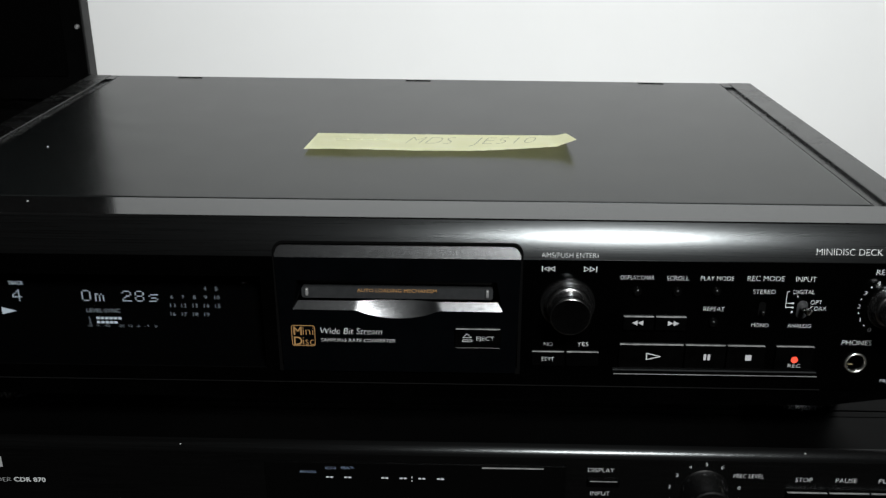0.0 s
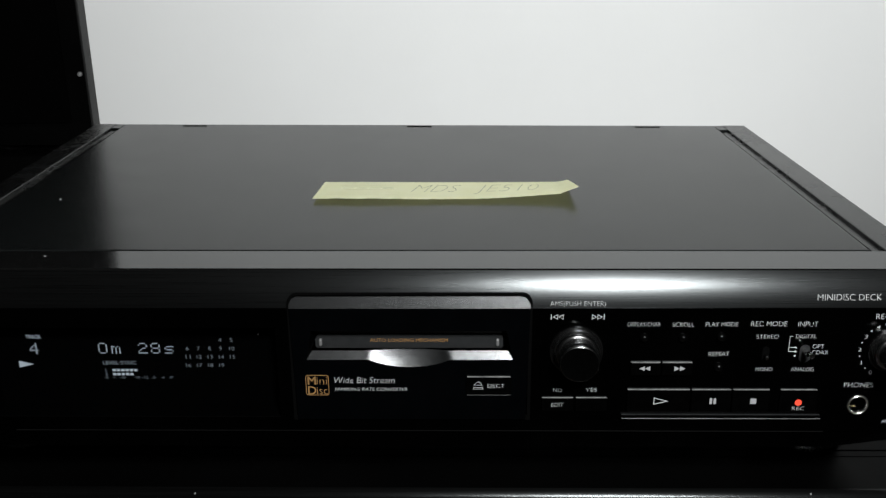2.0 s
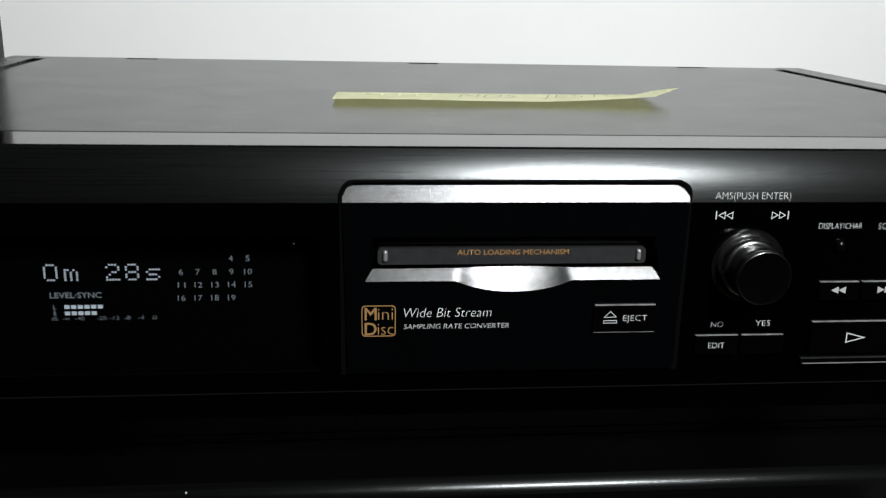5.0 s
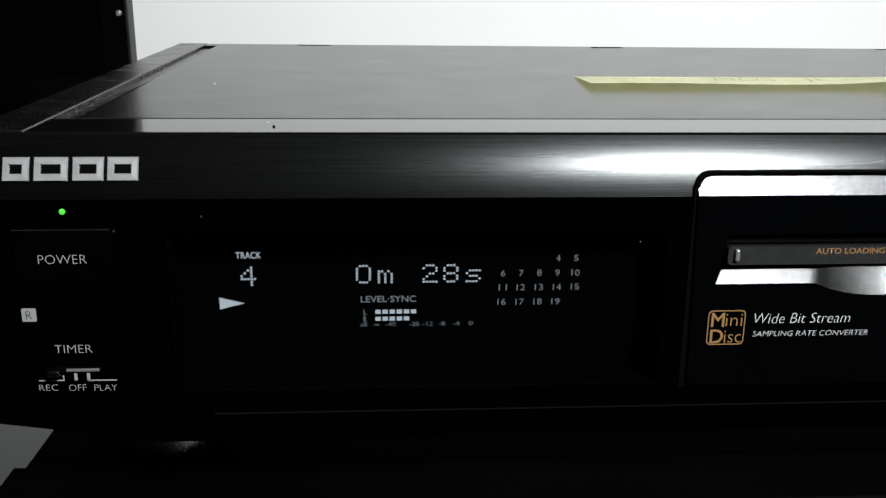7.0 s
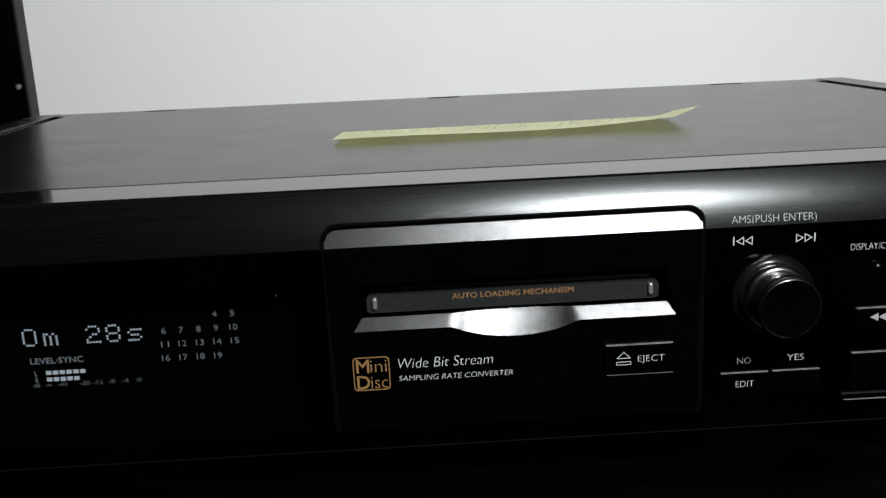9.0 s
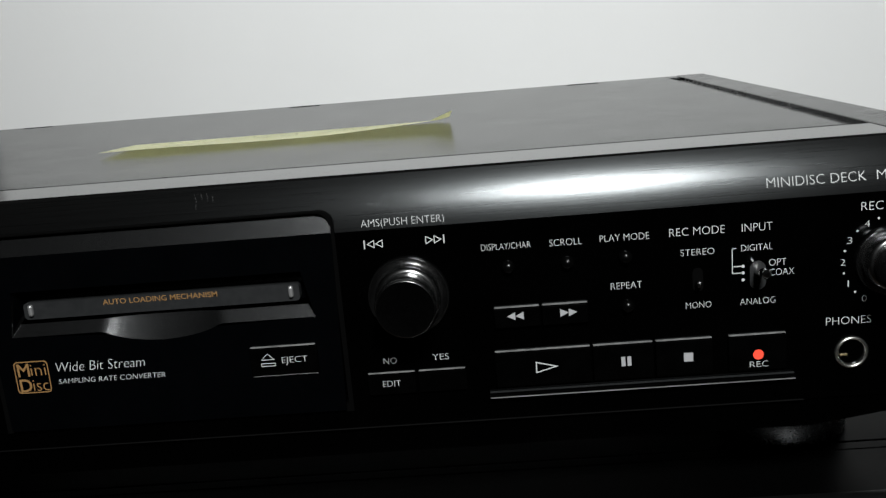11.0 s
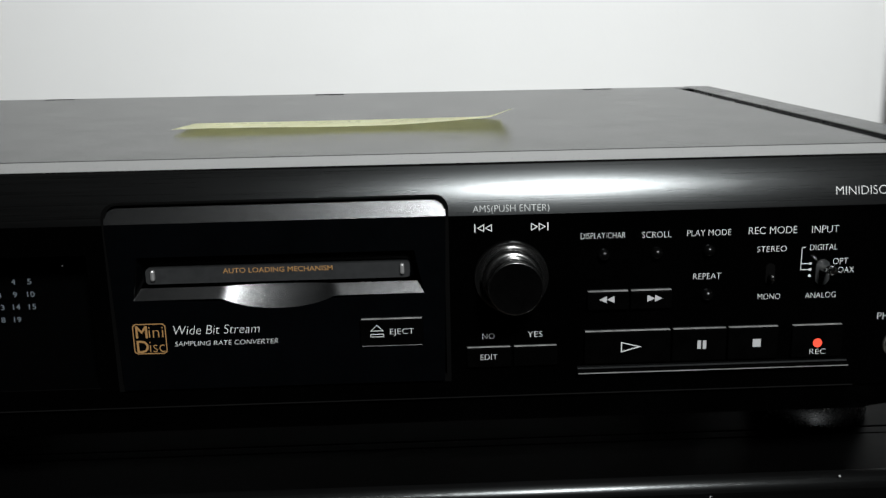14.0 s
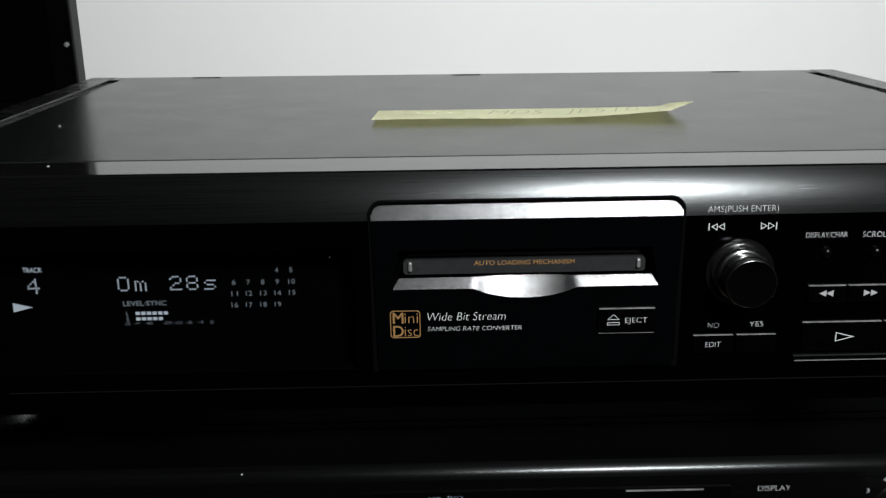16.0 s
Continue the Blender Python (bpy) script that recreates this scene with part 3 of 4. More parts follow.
mark(-0.1815, -0.1808, 0.0332, 0.0350, M_PRINT_DIM)
mark(-0.1786, -0.1779, 0.0331, 0.0350, M_PRINT_DIM)
mark(-0.1786, -0.1719, 0.0330, 0.0333, M_PRINT_DIM)
sw = dk("timer_switch", box(-0.1870, -0.1752, -0.0003, 0.002, 0.0354, 0.0366, 0.0002), M_GAP)
part("slider", box(-0.1867, -0.1838, -0.0030, 0.0, 0.0352, 0.0368, 0.0004), M_KNOB, sw)
part("track", box(-0.1830, -0.1755, -0.0008, -0.0002, 0.0356, 0.0363, 0.0002), M_PIN, sw)


# ---------------------------------------------------------------- disc bay
BY = -0.0012


def scoop(x):
    """Depth of the finger scoop in the ledge."""
    s = (x - 0.0070) / 0.0150
    return 0.0031 * (1 - s * s) ** 0.8 if abs(s) < 1 else 0.0


def bay_face():
    """The face with its slanting slot opening cut out."""
    bm = bmesh.new()
    o = [(BX0 + 0.001, 0.0297), (BX1 - 0.001, 0.0297), (BX1, 0.0765), (BX0, 0.0765)]
    h = [(-0.0323, 0.0554), (0.0465, 0.0554), (0.0440, 0.0674), (-0.0304, 0.0674)]
    a = [bm.verts.new((x, BY, z)) for x, z in o]
    b = [bm.verts.new((x, BY, z)) for x, z in h]
    low = []
    for k in range(1, 24):
        x = 0.0070 + 0.0150 * (k / 12 - 1)
        low.append(bm.verts.new((x, BY, 0.0554 - scoop(x))))
    c = [bm.verts.new((x, 0.0042, z)) for x, z in ((-0.0306, 0.0590), (0.0446, 0.0590), (0.0431, 0.0671), (-0.0294, 0.0671))]
    e = [bm.verts.new((x, 0.001, z)) for x, z in o]
    for i in range(4):
        j = (i + 1) % 4
        if i == 0:
            bm.faces.new([a[0], a[1], b[1]] + low[::-1] + [b[0]])
        else:
            bm.faces.new((a[i], a[j], b[j], b[i]))
            bm.faces.new((b[i], b[j], c[j], c[i]))
        bm.faces.new((a[i], e[i], e[j], a[j]))
    bm.faces.new(c)
    return bm


bay = dk("disc_bay", bay_face(), M_BAY, label="charcoal disc loading bay")


def hood():
    """The slanting silver strip over the bay, with rounded upper corners."""
    pts = rounded(BX0, BX1, 0.0766, 0.0812, 0.0030, 6, "cd")
    bm = bmesh.new()
    a = [bm.verts.new((x, BY + (z - 0.0766) / 0.0046 * 0.0022, z)) for x, z in pts]
    b = [bm.verts.new((x, 0.006, z)) for x, z in pts]
    bm.faces.new(a)
    for i in range(len(a)):
        j = (i + 1) % len(a)
        bm.faces.new((a[i], a[j], b[j], b[i]))
    return bm


part("hood_strip", hood(), M_SILVER, bay, "grey metallic slanting strip")
part("hood_gap", band(rounded(BX0 - 0.0008, BX1 + 0.0008, 0.0290, 0.0820, 0.0036, 6, "cd"), 0.0012, -0.0004, 0.0065), M_GAP, bay)


def ledge():
    bm = bmesh.new()
    cols = 60
    prev = None
    for k in range(cols + 1):
        u = k / cols
        xf, xb = -0.0323 + 0.0788 * u, -0.0304 + 0.0750 * u
        dip = scoop(xf)
        yb = 0.0008 + dip * 0.50
        v = []
        for w in (0.0, 0.33, 0.66, 1.0):
            sag = dip * 0.05 * math.sin(math.pi * w)
            v.append(bm.verts.new((xf + (xb - xf) * w, BY + 0.0001 + (yb - BY) * w + sag, 0.0554 - dip + (0.0029 + dip) * w - sag * 0.4)))
        if prev:
            for i in range(3):
                bm.faces.new((prev[i], v[i], v[i + 1], prev[i + 1]))
        prev = v
    return bm


part("slot_ledge", ledge(), M_SILVER, bay, "grey metallic ledge with a finger scoop", smooth=True)
for front, back in ((-0.0323, -0.0306), (0.0465, 0.0446)):
    s = 1 if front < 0 else -1
    bm = bmesh.new()
    quad = [(front + s * 0.00012, BY + 0.0001, 0.0555), (back + s * 0.00012, 0.0040, 0.0591), (back + s * 0.0006, 0.0040, 0.0664), (front + s * 0.0015, BY + 0.0001, 0.0640)]
    bm.faces.new([bm.verts.new(p) for p in quad])
    part("slot_cheek", bm, M_SILVER, bay)
flap = part("flap", prism(rounded(-0.0290, 0.0427, 0.0593, 0.0637, 0.0010, 4), 0.0012, 0.0040), M_FLAP, bay, "dark grey slot flap")
for px in (-0.0270, 0.0406):
    part("pin", box(px - 0.0006, px + 0.0006, 0.0002, 0.0016, 0.0603, 0.0633, 0.0005), M_PIN, bay)
letters("AUTO LOADING MECHANISM", 0.0068, 0.0626, 0.0298, 0.0014, M_GOLD, flap, 0.0011, bold=0.008)
logo = part("format_mark", band(rounded(-0.0333, -0.0243, 0.0402, 0.0489, 0.0010), 0.00025, BY - 0.0001, BY), M_GOLD, bay, "gold square format mark")
letters("M", -0.0309, 0.0466, 0.0032, 0.0035, M_GOLD, logo, BY - 0.0001, bold=0.012)
letters("D", -0.0309, 0.0424, 0.0032, 0.0035, M_GOLD, logo, BY - 0.0001, bold=0.012)
letters("ini", -0.0270, 0.0466, 0.0040, 0.0034, M_GOLD, logo, BY - 0.0001, bold=-0.012)
letters("isc", -0.0270, 0.0424, 0.0041, 0.0034, M_GOLD, logo, BY - 0.0001, bold=-0.012)
letters("Wide Bit Stream", -0.0106, 0.0468, 0.0236, 0.0027, M_PRINT, bay, BY - 0.0001, slant=0.18)
letters("SAMPLING RATE CONVERTER", -0.0080, 0.0429, 0.0282, 0.0014, M_PRINT, bay, BY - 0.0001, slant=0.18, bold=-0.012)
ej = part("eject_button", box(0.0286, 0.0460, BY - 0.0010, BY + 0.001, 0.0408, 0.0484, 0.0004), M_BTN, bay, "black eject key with bright edges")
for z in (0.0408, 0.0484):
    part("edge", box(0.0290, 0.0456, BY - 0.00075, BY - 0.0001, z - 0.00013, z + 0.00013), M_EDGE, ej)
letters("EJECT", 0.0401, 0.0449, 0.0066, 0.0017, M_PRINT, ej, BY - 0.0011)
outline_tri([(0.0314, 0.0451), (0.0351, 0.0451), (0.03325, 0.0469)], 0.00017, M_PRINT, ej, "eject_sign", BY - 0.0011)
part("eject_sign", band([(0.0314, 0.0434), (0.0351, 0.0434), (0.0351, 0.0443), (0.0314, 0.0443)], 0.00016, BY - 0.0011, BY - 0.00105), M_PRINT, ej)


# ---------------------------------------------------------------- right-hand controls
def knob(name, cx, cz, r, length, label):
    """A turned knob: thin skirt, round-edged collar, hollow neck and a cap with a rounded rim."""
    fillet = [(0.81 * r - 0.0015 * (1 - math.cos(radians(a))), -0.0030 - 0.0015 * math.sin(radians(a))) for a in range(0, 91, 9)]
    neck = [(0.652 * r, -0.0050), (0.645 * r, -0.0066), (0.66 * r, -length + 0.0042), (0.70 * r, -length + 0.0034)]
    k = dk(name, turned([(0.81 * r, -0.0004)] + fillet + neck, cx, cz, 72), M_KNOB, label=label, smooth=True)
    lip = [(0.81 * r, -0.0004), (0.86 * r, -0.0005), (0.91 * r, -0.0008), (0.95 * r, -0.0011), (0.97 * r, -0.0013), (0.985 * r, -0.0013), (0.997 * r, -0.0010), (r, -0.0006), (r, 0.0)]
    part("skirt", turned(lip, cx, cz, 72), M_KNOB, k, smooth=True)
    part("rim", turned([(0.70 * r, -length + 0.0034), (0.735 * r, -length + 0.0028), (0.735 * r, -length + 0.0010), (0.728 * r, -length + 0.0006), (0.71 * r, -length + 0.0002), (0.68 * r, -length)], cx, cz, 72), M_KNOB, k, smooth=True)
    part("cap", turned([(0, -length + 0.0001), (0.62 * r, -length + 0.0001), (0.68 * r, -length)], cx, cz, 72), M_CAP, k, smooth=True)
    return k


M_CAP = varied(mat("black_knob_cap", grey(0.001), 0.3, spec=0.06), grey(0.0003), grey(0.0005), 200, 0.28, 0.34)
def on_band(ob):
    """Lays lettering on the curved band."""
    for v in ob.data.vertices:
        v.co.y = band_y(v.co.z) - 0.00006
    return ob


on_band(words_on("AMS(PUSH ENTER)", 0.0705, 0.0779, 0.0207, 0.0019))
for cx, s in ((0.0630, -1), (0.0780, 1)):
    for k in (0, 1):
        xa = cx + s * (-0.0022 + 0.0021 * k)
        ob = outline_tri([(xa, 0.0716), (xa, 0.0738), (xa + s * 0.0020, 0.0727)], 0.00022, M_PRINT, deck, "skip_sign", -0.0001)
        ob.location.z = -Z0
    xa = cx + s * 0.0024
    mark(xa - 0.00016, xa + 0.00016, 0.0716, 0.0738, name="skip_sign")
knob("jog_dial", 0.0704, 0.0588, 0.0102, 0.0120, "black jog dial with a round push cap")
for a, b in ((0.0579, 0.0702), (0.0709, 0.0832)):
    k = dk("edit_key", box(a, b, -0.0010, 0.002, 0.0330, 0.0388, 0.0004), M_BTN)
    part("edge", box(a + 0.0002, b - 0.0002, -0.0007, 0.0, 0.03877, 0.03890), M_EDGE, k)
words_on("NO", 0.0640, 0.0419, 0.0034, 0.0017)
words_on("YES", 0.0770, 0.0421, 0.0042, 0.0017)
words_on("EDIT", 0.0640, 0.0361, 0.0046, 0.0017, y=-0.0011)
for words, cx, cz, w in (("DISPLAY/CHAR", 0.0955, 0.0697, 0.0122), ("SCROLL", 0.1102, 0.0696, 0.0080), ("PLAY MODE", 0.1246, 0.0697, 0.0121), ("REPEAT", 0.1246, 0.0574, 0.0077)):
    words_on(words, cx, cz, w, 0.0018 if "/" not in words else 0.0017)
for cx, cz in ((0.0957, 0.0644), (0.1103, 0.0644), (0.1246, 0.0647), (0.1247, 0.0521)):
    b = dk("round_key", turned([(0, -0.0022), (0.0008, -0.00205), (0.0014, -0.0015), (0.0017, -0.0006), (0.0017, 0.0)], cx, cz, 24), M_KEY, smooth=True)
    b["group"] = "round keys"
words_on("REC MODE", 0.1422, 0.0699, 0.0134, 0.0021)
words_on("STEREO", 0.1422, 0.0646, 0.0082, 0.0017)
words_on("MONO", 0.1422, 0.0510, 0.0063, 0.0017)
ms = dk("mode_switch", prism(rounded(0.1408, 0.1434, 0.0545, 0.0605, 0.0012), -0.0003, 0.002), M_GAP)
part("lever", box(0.1414, 0.1428, -0.0026, 0.0, 0.0560, 0.0577, 0.0005), M_KNOB, ms)
words_on("INPUT", 0.1567, 0.0698, 0.0074, 0.0021)
words_on("DIGITAL", 0.1566, 0.0647, 0.0076, 0.0017)
words_on("OPT", 0.1616, 0.0606, 0.0042, 0.0018)
words_on("COAX", 0.1626, 0.0581, 0.0060, 0.0018)
words_on("ANALOG", 0.1567, 0.0510, 0.0086, 0.0017)
mark(0.1505, 0.1507, 0.0585, 0.0648)
mark(0.1505, 0.1516, 0.0646, 0.0648)
for z in (0.0601, 0.0584):
    mark(0.1505, 0.1531, z - 0.0001, z + 0.0001)
for z in (0.0601, 0.0584, 0.0566):
    ob = dk("printed_dot", turned([(0, -0.0001), (0.0004, -0.0001), (0.0004, 0.0)], 0.1532, z, 12), M_PRINT)
ts = dk("input_switch", prism(rounded(0.1548, 0.1587, 0.0539, 0.0612, 0.0019, 6), -0.0003, 0.002), M_FLAP)
lever = turned([(0, -0.0075), (0.0010, -0.0073), (0.0014, -0.0066), (0.0012, -0.004), (0.0010, 0.0)], 0.1568, 0.0585, 20)
for v in lever.verts:
    v.co.z += -v.co.y * 0.18
part("lever", lever, M_LEVER, ts, "polished metal toggle lever", smooth=True)
for a, b, cx, s in ((0.0913, 0.1028, 0.0966, -1), (0.1033, 0.1148, 0.1099, 1)):
    k = dk("search_key", box(a, b, -0.0014, 0.002, 0.0488, 0.0540, 0.0004), M_BTN)
    part("edge", box(a + 0.0002, b - 0.0002, -0.0010, 0.0, 0.0540, 0.05413), M_EDGE, k)
    for q in (0, 1):
        xa = cx + s * (-0.0021 + 0.0021 * q)
        poly([(xa, 0.0509), (xa + s * 0.0021, 0.0519), (xa, 0.0529)], M_SIGN, k, "search_sign", -0.0016)
for a, b in ((0.0907, 0.1149), (0.1154, 0.1306), (0.1311, 0.1453), (0.1492, 0.1635)):
    k = dk("transport_key", box(a, b, -0.0012, 0.002, 0.0330, 0.0424, 0.0004), M_BTN)
    part("edge", box(a + 0.0002, b - 0.0002, -0.0009, 0.0, 0.0424, 0.04252), M_EDGE, k)
ob = outline_tri([(0.1009, 0.0363), (0.1009, 0.0394), (0.1067, 0.03785)], 0.0003, M_PRINT, deck, "play_sign", -0.0013)
ob.location.z = -Z0
for a in (0.1224, 0.1239):
    mark(a, a + 0.0010, 0.0366, 0.0391, M_SIGN, "pause_sign", y=-0.0013)
mark(0.1380, 0.1403, 0.0367, 0.0390, M_SIGN, "stop_sign", y=-0.0013)
dk("record_sign", turned([(0, -0.0014), (0.0013, -0.0014), (0.0013, -0.0012)], 0.1564, 0.0373, 24), M_RED)
words_on("REC", 0.1566, 0.0348, 0.0046, 0.0016, y=-0.0013)
M_LIP = varied(mat("lip_edge", grey(0.2), 0.4, 0.4), grey(0.10), grey(0.26), 120, 0.35, 0.45)
lip = dk("key_ledge", extrude_x([(0.001, 0.0296), (-0.0016, 0.0303), (-0.0018, 0.0308), (0.001, 0.0321)], 0.0887, 0.1656), M_BTN, label="narrow lip under the transport keys")
part("edge", box(0.0889, 0.1654, -0.00195, -0.0014, 0.0305, 0.0307), M_LIP, lip)
part("edge", box(0.0889, 0.1654, -0.0010, -0.0002, 0.0316, 0.0318), M_FLAP, lip)
on_band(words_on("MINIDISC DECK", 0.1711, 0.0802, 0.0236, 0.0024))
on_band(words_on("MDS-JE510", 0.1938, 0.0802, 0.0167, 0.0024))
words_on("REC LEVEL", 0.1887, 0.0729, 0.0144, 0.0022)
DX, DZ = 0.1886, 0.0590
rl = knob("level_dial", DX, DZ, 0.0086, 0.0132, "black recording level dial with a red pointer")
part("pointer", turned([(0, -0.0134), (0.0005, -0.0134), (0.0006, -0.0131)], DX - 0.0004, DZ + 0.0040, 12), M_REDDOT, rl)
for k in range(11):
    a = radians(238 - 296 * k / 10)
    words_on(str(k), DX + 0.0113 * math.cos(a), DZ + 0.0110 * math.sin(a), 0.0012 if k < 10 else 0.0021, 0.0017, M_PRINT if 0 < k < 10 else M_PRINT_DIM, name="dial_number")
    if k < 10:
        a -= radians(14.8)
        dk("printed_dot", turned([(0, -0.0001), (0.00028, -0.0001), (0.00028, 0.0)], DX + 0.0113 * math.cos(a), DZ + 0.0110 * math.sin(a), 10), M_PRINT)
words_on("PHONES", 0.1789, 0.0443, 0.0110, 0.0021)
words_on("PHONE LEVEL", 0.1985, 0.0446, 0.0168, 0.0021)
words_on("MIN", 0.1919, 0.0284, 0.0036, 0.0016)
words_on("MAX", 0.2055, 0.0286, 0.0042, 0.0016, M_PRINT_DIM)
bead = [(0.0037 + 0.0005 * math.cos(radians(a)), -0.0004 - 0.0007 * math.sin(radians(a))) for a in range(0, 181, 20)]
jk = dk("phones_jack", turned(bead + [(0.0031, 0.001), (0.0030, 0.004)], 0.1795, 0.0360, 48), M_CHROME, label="chrome headphone socket", smooth=True)
part("hole", turned([(0, 0.0018), (0.0031, 0.0018), (0.0031, 0.002)], 0.1795, 0.0360, 32), M_GAP, jk)
part("contact", box(0.1768, 0.1788, -0.0002, 0.0006, 0.0349, 0.0356, 0.0002), M_BRASS, jk)
pk = dk("phone_level_knob", turned([(0, -0.0098), (0.0020, -0.0098), (0.0025, -0.0093), (0.0028, -0.004), (0.0037, -0.0010), (0.0040, 0.0)], 0.1985, 0.0362, 40), M_KEY, smooth=True)
part("pointer", box(0.1983, 0.1987, -0.0101, -0.0097, 0.0370, 0.0383, 0.0002), M_EDGE, pk)


# ---------------------------------------------------------------- compact disc recorder below
cd = thing("cd_recorder", (0.0055, 0, TABLE_Z), "black compact disc recorder with brushed front under the deck", "hi-fi deck")
CZ = TABLE_Z
CB = 0.0055


def cdp(name, bm, material, parent=None, label="", smooth=False):
    ob = part(name, bm, material, parent or cd, label, smooth)
    if not parent:
        ob.location = (-CB, 0, -CZ)
    return ob


def cd_words(words, cx, cz, w, h, m=None, **k):
    ob = letters(words, cx, cz, w, h, m or M_PRINT, cd, k.pop("y", -0.0001), **k)
    ob.location = (-CB, 0, -CZ)
    return ob


CX0, CX1 = CB - 0.2160, CB + 0.2160
prof = [(0.028, -0.0960), (0.0, -0.0960), (0.0, -0.0090)]
for k in range(13):
    a = radians(90 * k / 12)
    prof.append((0.0042 * (1 - math.cos(a)), -0.0082 + 0.0032 * math.sin(a)))
prof.append((0.028, -0.0050))
fp = cdp("front_panel", extrude_x([(0.0275, -0.0960), (0.0, -0.0960), (0.0, -0.0091), (0.0275, -0.0091)], CX0, CX1), M_CDFACE, label="black brushed metal front panel")
cdp("top_edge", extrude_x([(0.0, -0.0090)] + prof[3:16] + [(0.0042, -0.0090)], CX0, CX1), M_CDBAND, label="rounded brushed black top edge", smooth=True)
cdp("top_plate", box(CX0, CX1, 0.0043, 0.0280, -0.0090, -0.0051), M_CDLID, label="dull black top of the front panel")
cdp("lid", box(CX0 + 0.003, CX1 - 0.003, 0.0332, 0.300, -0.0150, -0.0050, 0.0005), M_CDLID, label="black painted steel lid")
cdp("lid_front_strip", box(CX0 + 0.003, CX1 - 0.003, 0.0282, 0.0328, -0.0150, -0.0050, 0.0004), M_CDLID)
cdp("chassis", box(CX0 + 0.003, CX1 - 0.003, 0.0282, 0.298, -0.0960, -0.0152), M_RAIL)
for fx in (-0.17, 0.17):
    for fy in (0.05, 0.25):
        cdp("foot", upright([(0.0, -0.0962), (0.018, -0.0962), (0.018, -0.108), (0.016, TABLE_Z), (0.0, TABLE_Z)], CB + fx, fy, 28), M_KNOB)
cw = cdp("display_window", box(-0.0480, 0.0735, -0.0006, 0.002, -0.0450, -0.0128, 0.0002), M_WINDOW, label="dark display window, lit")
part("tray_edge", box(0.0398, 0.0645, -0.0009, -0.0004, -0.01395, -0.01355), M_EDGE, cw)
letters("ANALOG", -0.0305, -0.0169, 0.0065, 0.0012, M_VFD_BLUE, cw, -0.0008, "display_word")
letters("AUTO", -0.0213, -0.0150, 0.0044, 0.0012, M_VFD_BLUE, cw, -0.0008, "display_word")
letters("TRACK", -0.0144, -0.0148, 0.0054, 0.0012, M_VFD_BLUE, cw, -0.0008, "display_word")
for cx in (-0.0218, -0.0144, 0.0006, 0.0080, 0.0156, 0.0231):
    for s in (-1, 1):
        bar(cx + s * 0.0008 - 0.0006, cx + s * 0.0008 + 0.0006, -0.0197, -0.0191, M_VFD_CD, cw, "display_dash", -0.0008)
for dz in (-0.0206, -0.0188):
    bar(0.0114, 0.0118, dz - 0.0003, dz + 0.0003, M_VFD_CD, cw, "display_dash", -0.0008)
cd_words("CDR 870", -0.1458, -0.0238, 0.0132, 0.0021, bold=0.02)
cd_words("CD RECORDER", -0.1658, -0.0239, 0.0246, 0.0021, M_PRINT_DIM)
mk = cdp("maker_bar", prism([(-0.192, -0.0178), (-0.1560, -0.0178), (-0.1560, -0.0128), (-0.192, -0.0128)], -0.0002, 0.0002), M_PRINT_DIM, label="plain grey bar")
cd_words("DISPLAY", 0.0874, -0.0142, 0.0104, 0.0020)
cd_words("INPUT", 0.0876, -0.0253, 0.0078, 0.0020)
k = cdp("display_key", box(0.0821, 0.0949, -0.0012, 0.001, -0.0213, -0.0182, 0.0003), M_BTN)
part("edge", box(0.0829, 0.0941, -0.0013, -0.0008, -0.0190, -0.0187), M_EDGE, k)
KX, KZ = 0.1290, -0.0235
kn = cdp("level_dial", turned([(0, -0.012), (0.0078, -0.012), (0.0084, -0.0112), (0.0092, -0.001), (0.0100, 0.0)], KX, KZ, 56), M_KNOB, smooth=True)
part("rim", turned([(0.0076, -0.0121), (0.0083, -0.0118), (0.0086, -0.0108)], KX, KZ, 56), M_KNOB, kn, smooth=True)
for n in range(11):
    a = radians(225 - 27 * n)
    cd_words(str(n), KX + 0.0140 * math.cos(a), KZ + 0.0130 * math.sin(a), 0.0011 if n < 10 else 0.002, 0.0016, name="dial_number")
cd_words("REC LEVEL", 0.1466, -0.0157, 0.0108, 0.0020)
for words, cx, w in (("STOP", 0.1680, 0.0066), ("PAUSE", 0.1847, 0.0083), ("PLAY", 0.2010, 0.0070)):
    cd_words(words, cx, -0.0170, w, 0.0021)
    kx = {0.1680: 0.1695, 0.1847: 0.1861, 0.2010: 0.2027}[cx]
    k = cdp("transport_key", box(kx - 0.0080, kx + 0.0080, -0.0020, 0.001, -0.0310, -0.0222, 0.0004), M_BTN)
    part("edge", box(kx - 0.0078, kx + 0.0078, -0.0018, -0.0010, -0.0224, -0.0221), M_EDGE, k)


# ---------------------------------------------------------------- paper note on the lid
def note_height(x, y):
    """The paper clings along its far side, stands off along the near one and curls up at its free corner."""
    u, v = (x + 0.0430) / 0.1250, min(1.0, max(0.0, (y - 0.0965) / 0.0350))
    bend, curl = max(0.0, (u - 0.60) / 0.35), max(0.0, (u - 0.93) / 0.07)
    lift = 0.0014 + 0.0002 * math.sin(9 * u) + 0.0018 * bend ** 2 + 0.0026 * curl
    return lid_z(x, y) + sit(x) + 0.0003 + lift * (1 - v) ** 0.8 + 0.0016 * curl ** 2 * v


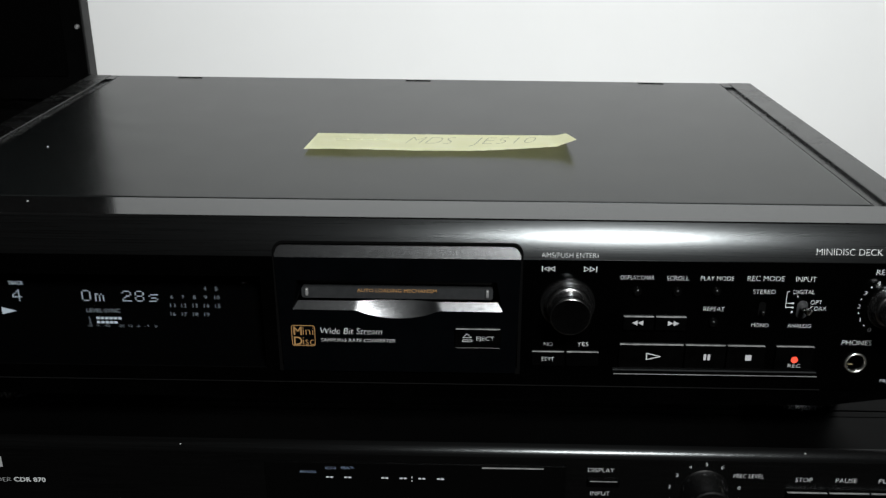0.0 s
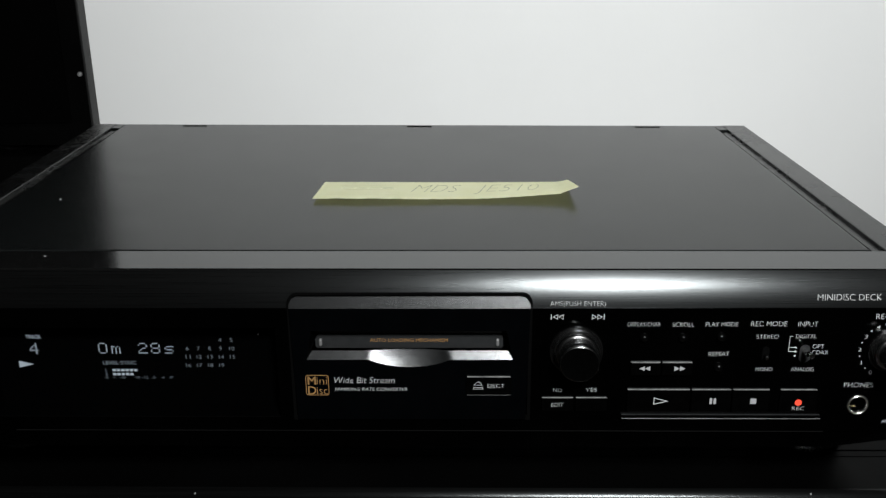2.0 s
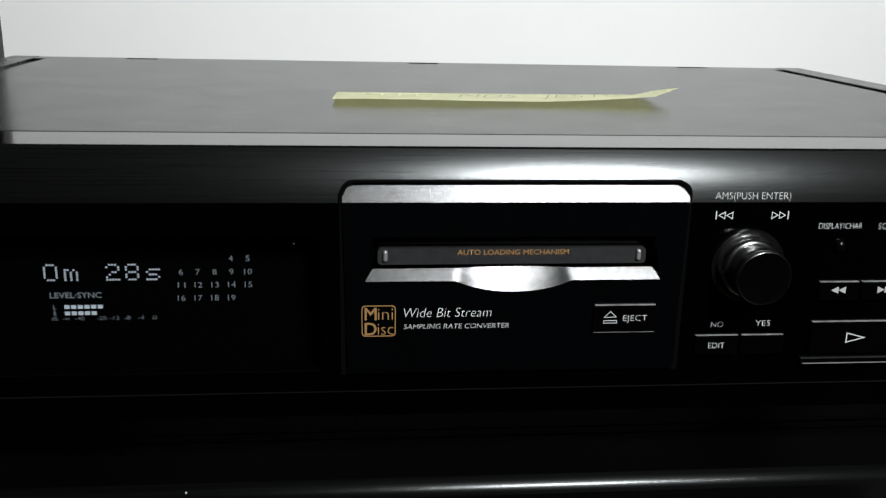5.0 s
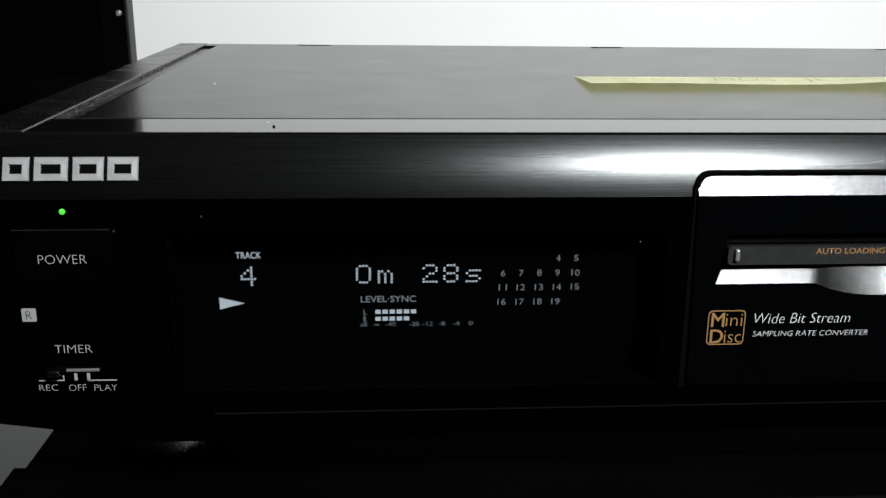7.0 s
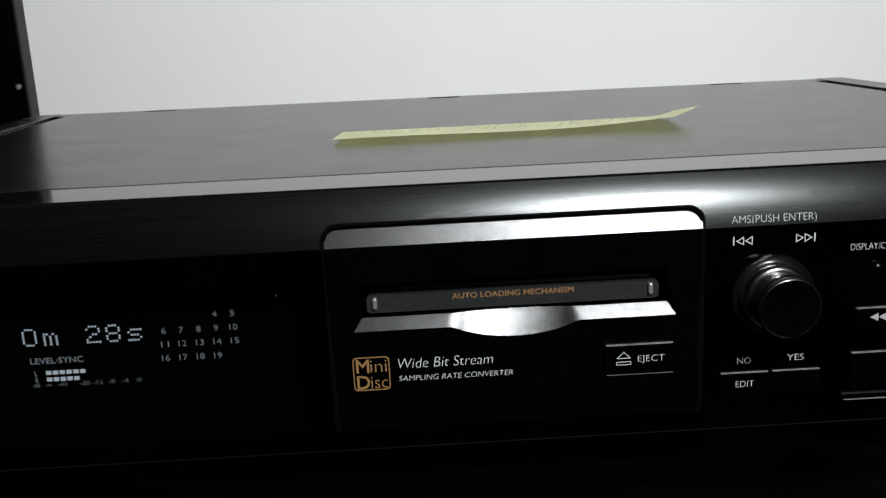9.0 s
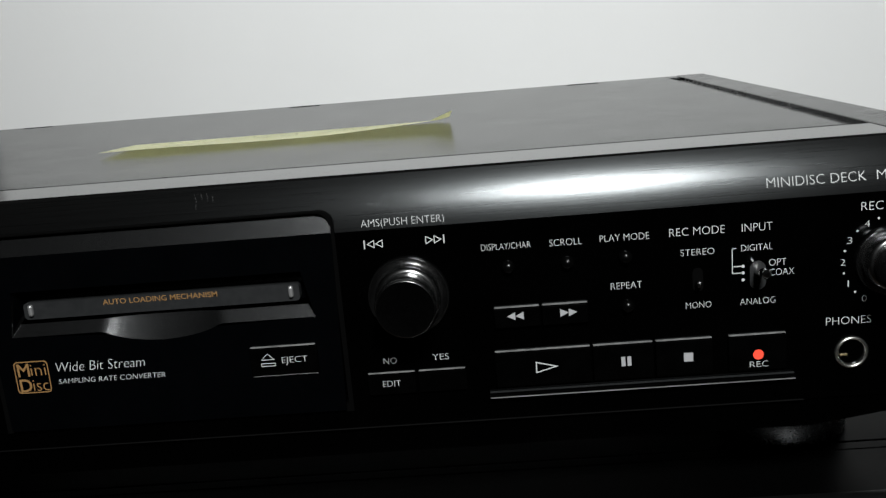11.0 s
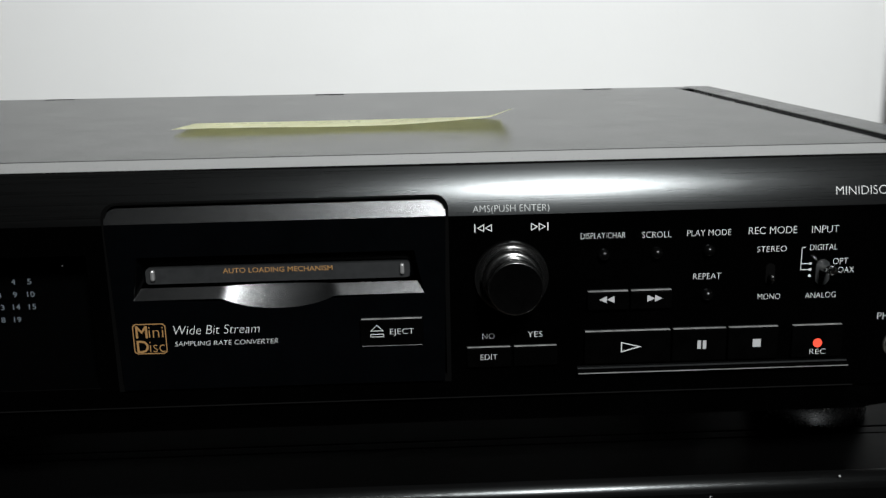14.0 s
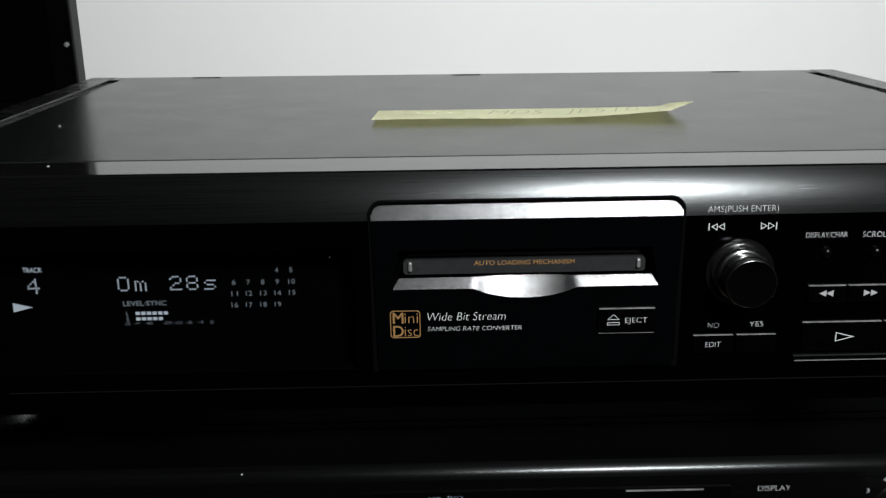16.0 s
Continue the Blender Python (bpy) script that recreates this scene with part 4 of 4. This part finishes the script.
def note_mesh():
    """A torn strip of sticky paper."""
    bm = bmesh.new()
    nu, nv = 72, 10
    rng = random.Random(4)
    jag = [rng.uniform(-0.0004, 0.0004) for _ in range(nu + 1)]
    grid = []
    for i in range(nu + 1):
        u = i / nu
        col = []
        for j in range(nv + 1):
            v = j / nv
            x = -0.0430 + 0.1250 * u - 0.0022 * v * max(0.0, (u - 0.9) / 0.1)
            front = 0.0965 - 0.0012 * math.sin(math.pi * u) + 0.0030 * u * u + jag[i]
            y = front + (0.1315 - 0.0015 * u - front) * v
            z = note_height(x, y)
            if u < 0.06:
                x += 0.0012 * v
            col.append(bm.verts.new((x, y, z)))
        grid.append(col)
    for a, b in zip(grid, grid[1:]):
        for j in range(nv):
            bm.faces.new((a[j], b[j], b[j + 1], a[j + 1]))
    bmesh.ops.solidify(bm, geom=bm.faces[:], thickness=0.00016)
    return bm


note = part("paper_note", note_mesh(), M_PAPER, smooth=True)
tagged(note, "torn strip of pale yellow sticky note lying on the lid", "note")

# first word as plain stroke bars, then the pencilled type mark
for words, cx, cy, w, h in (("MDS", 0.0150, 0.1165, 0.0210, 0.0150), ("JE510", 0.0500, 0.1165, 0.0290, 0.0150)):
    ob = letters(words, cx, cy, w, h, M_PENCIL, note, 0.0, "pencil_lettering", bold=-0.026, slant=0.25)
    for v in ob.data.vertices:
        x, y = v.co.x, v.co.z
        v.co = Vector((x, y, note_height(x, y) + 0.00022))
for a, b in ((-0.0310, -0.0255), (-0.0245, -0.0190), (-0.0180, -0.0125), (-0.0115, -0.0060)):
    z = note_height((a + b) / 2, 0.1164)
    part("pencil_bar", box(a, b, 0.1160, 0.1168, z + 0.0001, z + 0.0003), M_PENCIL, note)

# wear on the deck
M_SCR = mat("scratched_paint", grey(0.035), 0.4, spec=0.2)
M_SMEAR = varied(mat("dull_smear", grey(0.02), 0.6, spec=0.2), grey(0.002), grey(0.009), 900, 0.5, 0.7)
M_BARE = mat("bare_metal", (0.30, 0.30, 0.29), 0.5, 0.6)
rng = random.Random(11)
for k, (x, z, ln, tilt) in enumerate(((0.0188, 0.0868, 0.0020, 112), (0.0203, 0.0872, 0.0016, 108), (0.0218, 0.0868, 0.0022, 106), (0.0232, 0.0864, 0.0014, 98), (0.0190, 0.0850, 0.0012, 100))):
    dx, dz = ln / 2 * math.cos(radians(tilt)), ln / 2 * math.sin(radians(tilt))
    lo, hi = band_y(z - dz) - 0.00006, band_y(z + dz) - 0.00006
    bm = bmesh.new()
    rows = [(x - dx, lo, z - dz), (x - dx + 0.00006, lo, z - dz), (x + dx + 0.00006, hi, z + dz), (x + dx, hi, z + dz)]
    bm.faces.new([bm.verts.new(p) for p in rows])
    dk("scratch", bm, M_SCR)
smear = bmesh.new()
rim = []
for k in range(14):
    a = 2 * math.pi * k / 14
    r = 1 + rng.uniform(-0.25, 0.25)
    zz = 0.0823 + 0.0007 * r * math.sin(a)
    rim.append(smear.verts.new((0.2026 + 0.0013 * r * math.cos(a) + 0.0004 * math.sin(a), band_y(zz) - 0.00008, zz)))
smear.faces.new(rim)
dk("smudge", smear, M_SMEAR, label="dull grey smudge")
chip = bmesh.new()
bmesh.ops.create_icosphere(chip, subdivisions=2, radius=0.0009)
for v in chip.verts:
    v.co = Vector((0.2138 + v.co.x * 0.6, 0.0030 + v.co.y * 0.9, 0.0845 + v.co.z * 1.9)) + Vector((rng.uniform(-1, 1), 0, rng.uniform(-1, 1))) * 0.00025
dk("paint_chip", chip, M_BARE, label="chipped corner showing bare metal")
for x, y in ((-0.1635, 0.0995), (-0.1370, 0.0200)):
    dk("dust_speck", upright([(0, 0.0904 + sit(x)), (0.0004, 0.0903 + sit(x)), (0.0005, 0.0893 + sit(x))], x, y, 8), M_PRINT)
dk("paint_nick", box(0.0027, 0.0044, 0.0266, 0.0271, 0.0890, 0.08978), M_GAP)
dk("dark_speck", upright([(0, 0.0904), (0.0003, 0.0903), (0.0004, 0.0898)], -0.1348, 0.0140, 10), M_GAP)
dk("lower_edge", box(-0.150, 0.168, -0.0003, 0.001, 0.0239, 0.0241), M_STRIP)
for x, z in ((-0.1500, 0.0722), (-0.0505, 0.0655), (-0.1694, 0.0690)):
    dk("dust_speck", turned([(0, -0.0002), (0.00025, -0.0001), (0.0003, 0.0)], x, z, 8), M_FLAP)
for x, z in ((-0.0817, -0.0058), (0.1671, -0.0052), (-0.0500, -0.0110)):
    cdp("dust_speck", turned([(0, 0.0002), (0.0002, 0.0003), (0.0003, 0.0008)], x, z, 8), M_PRINT)
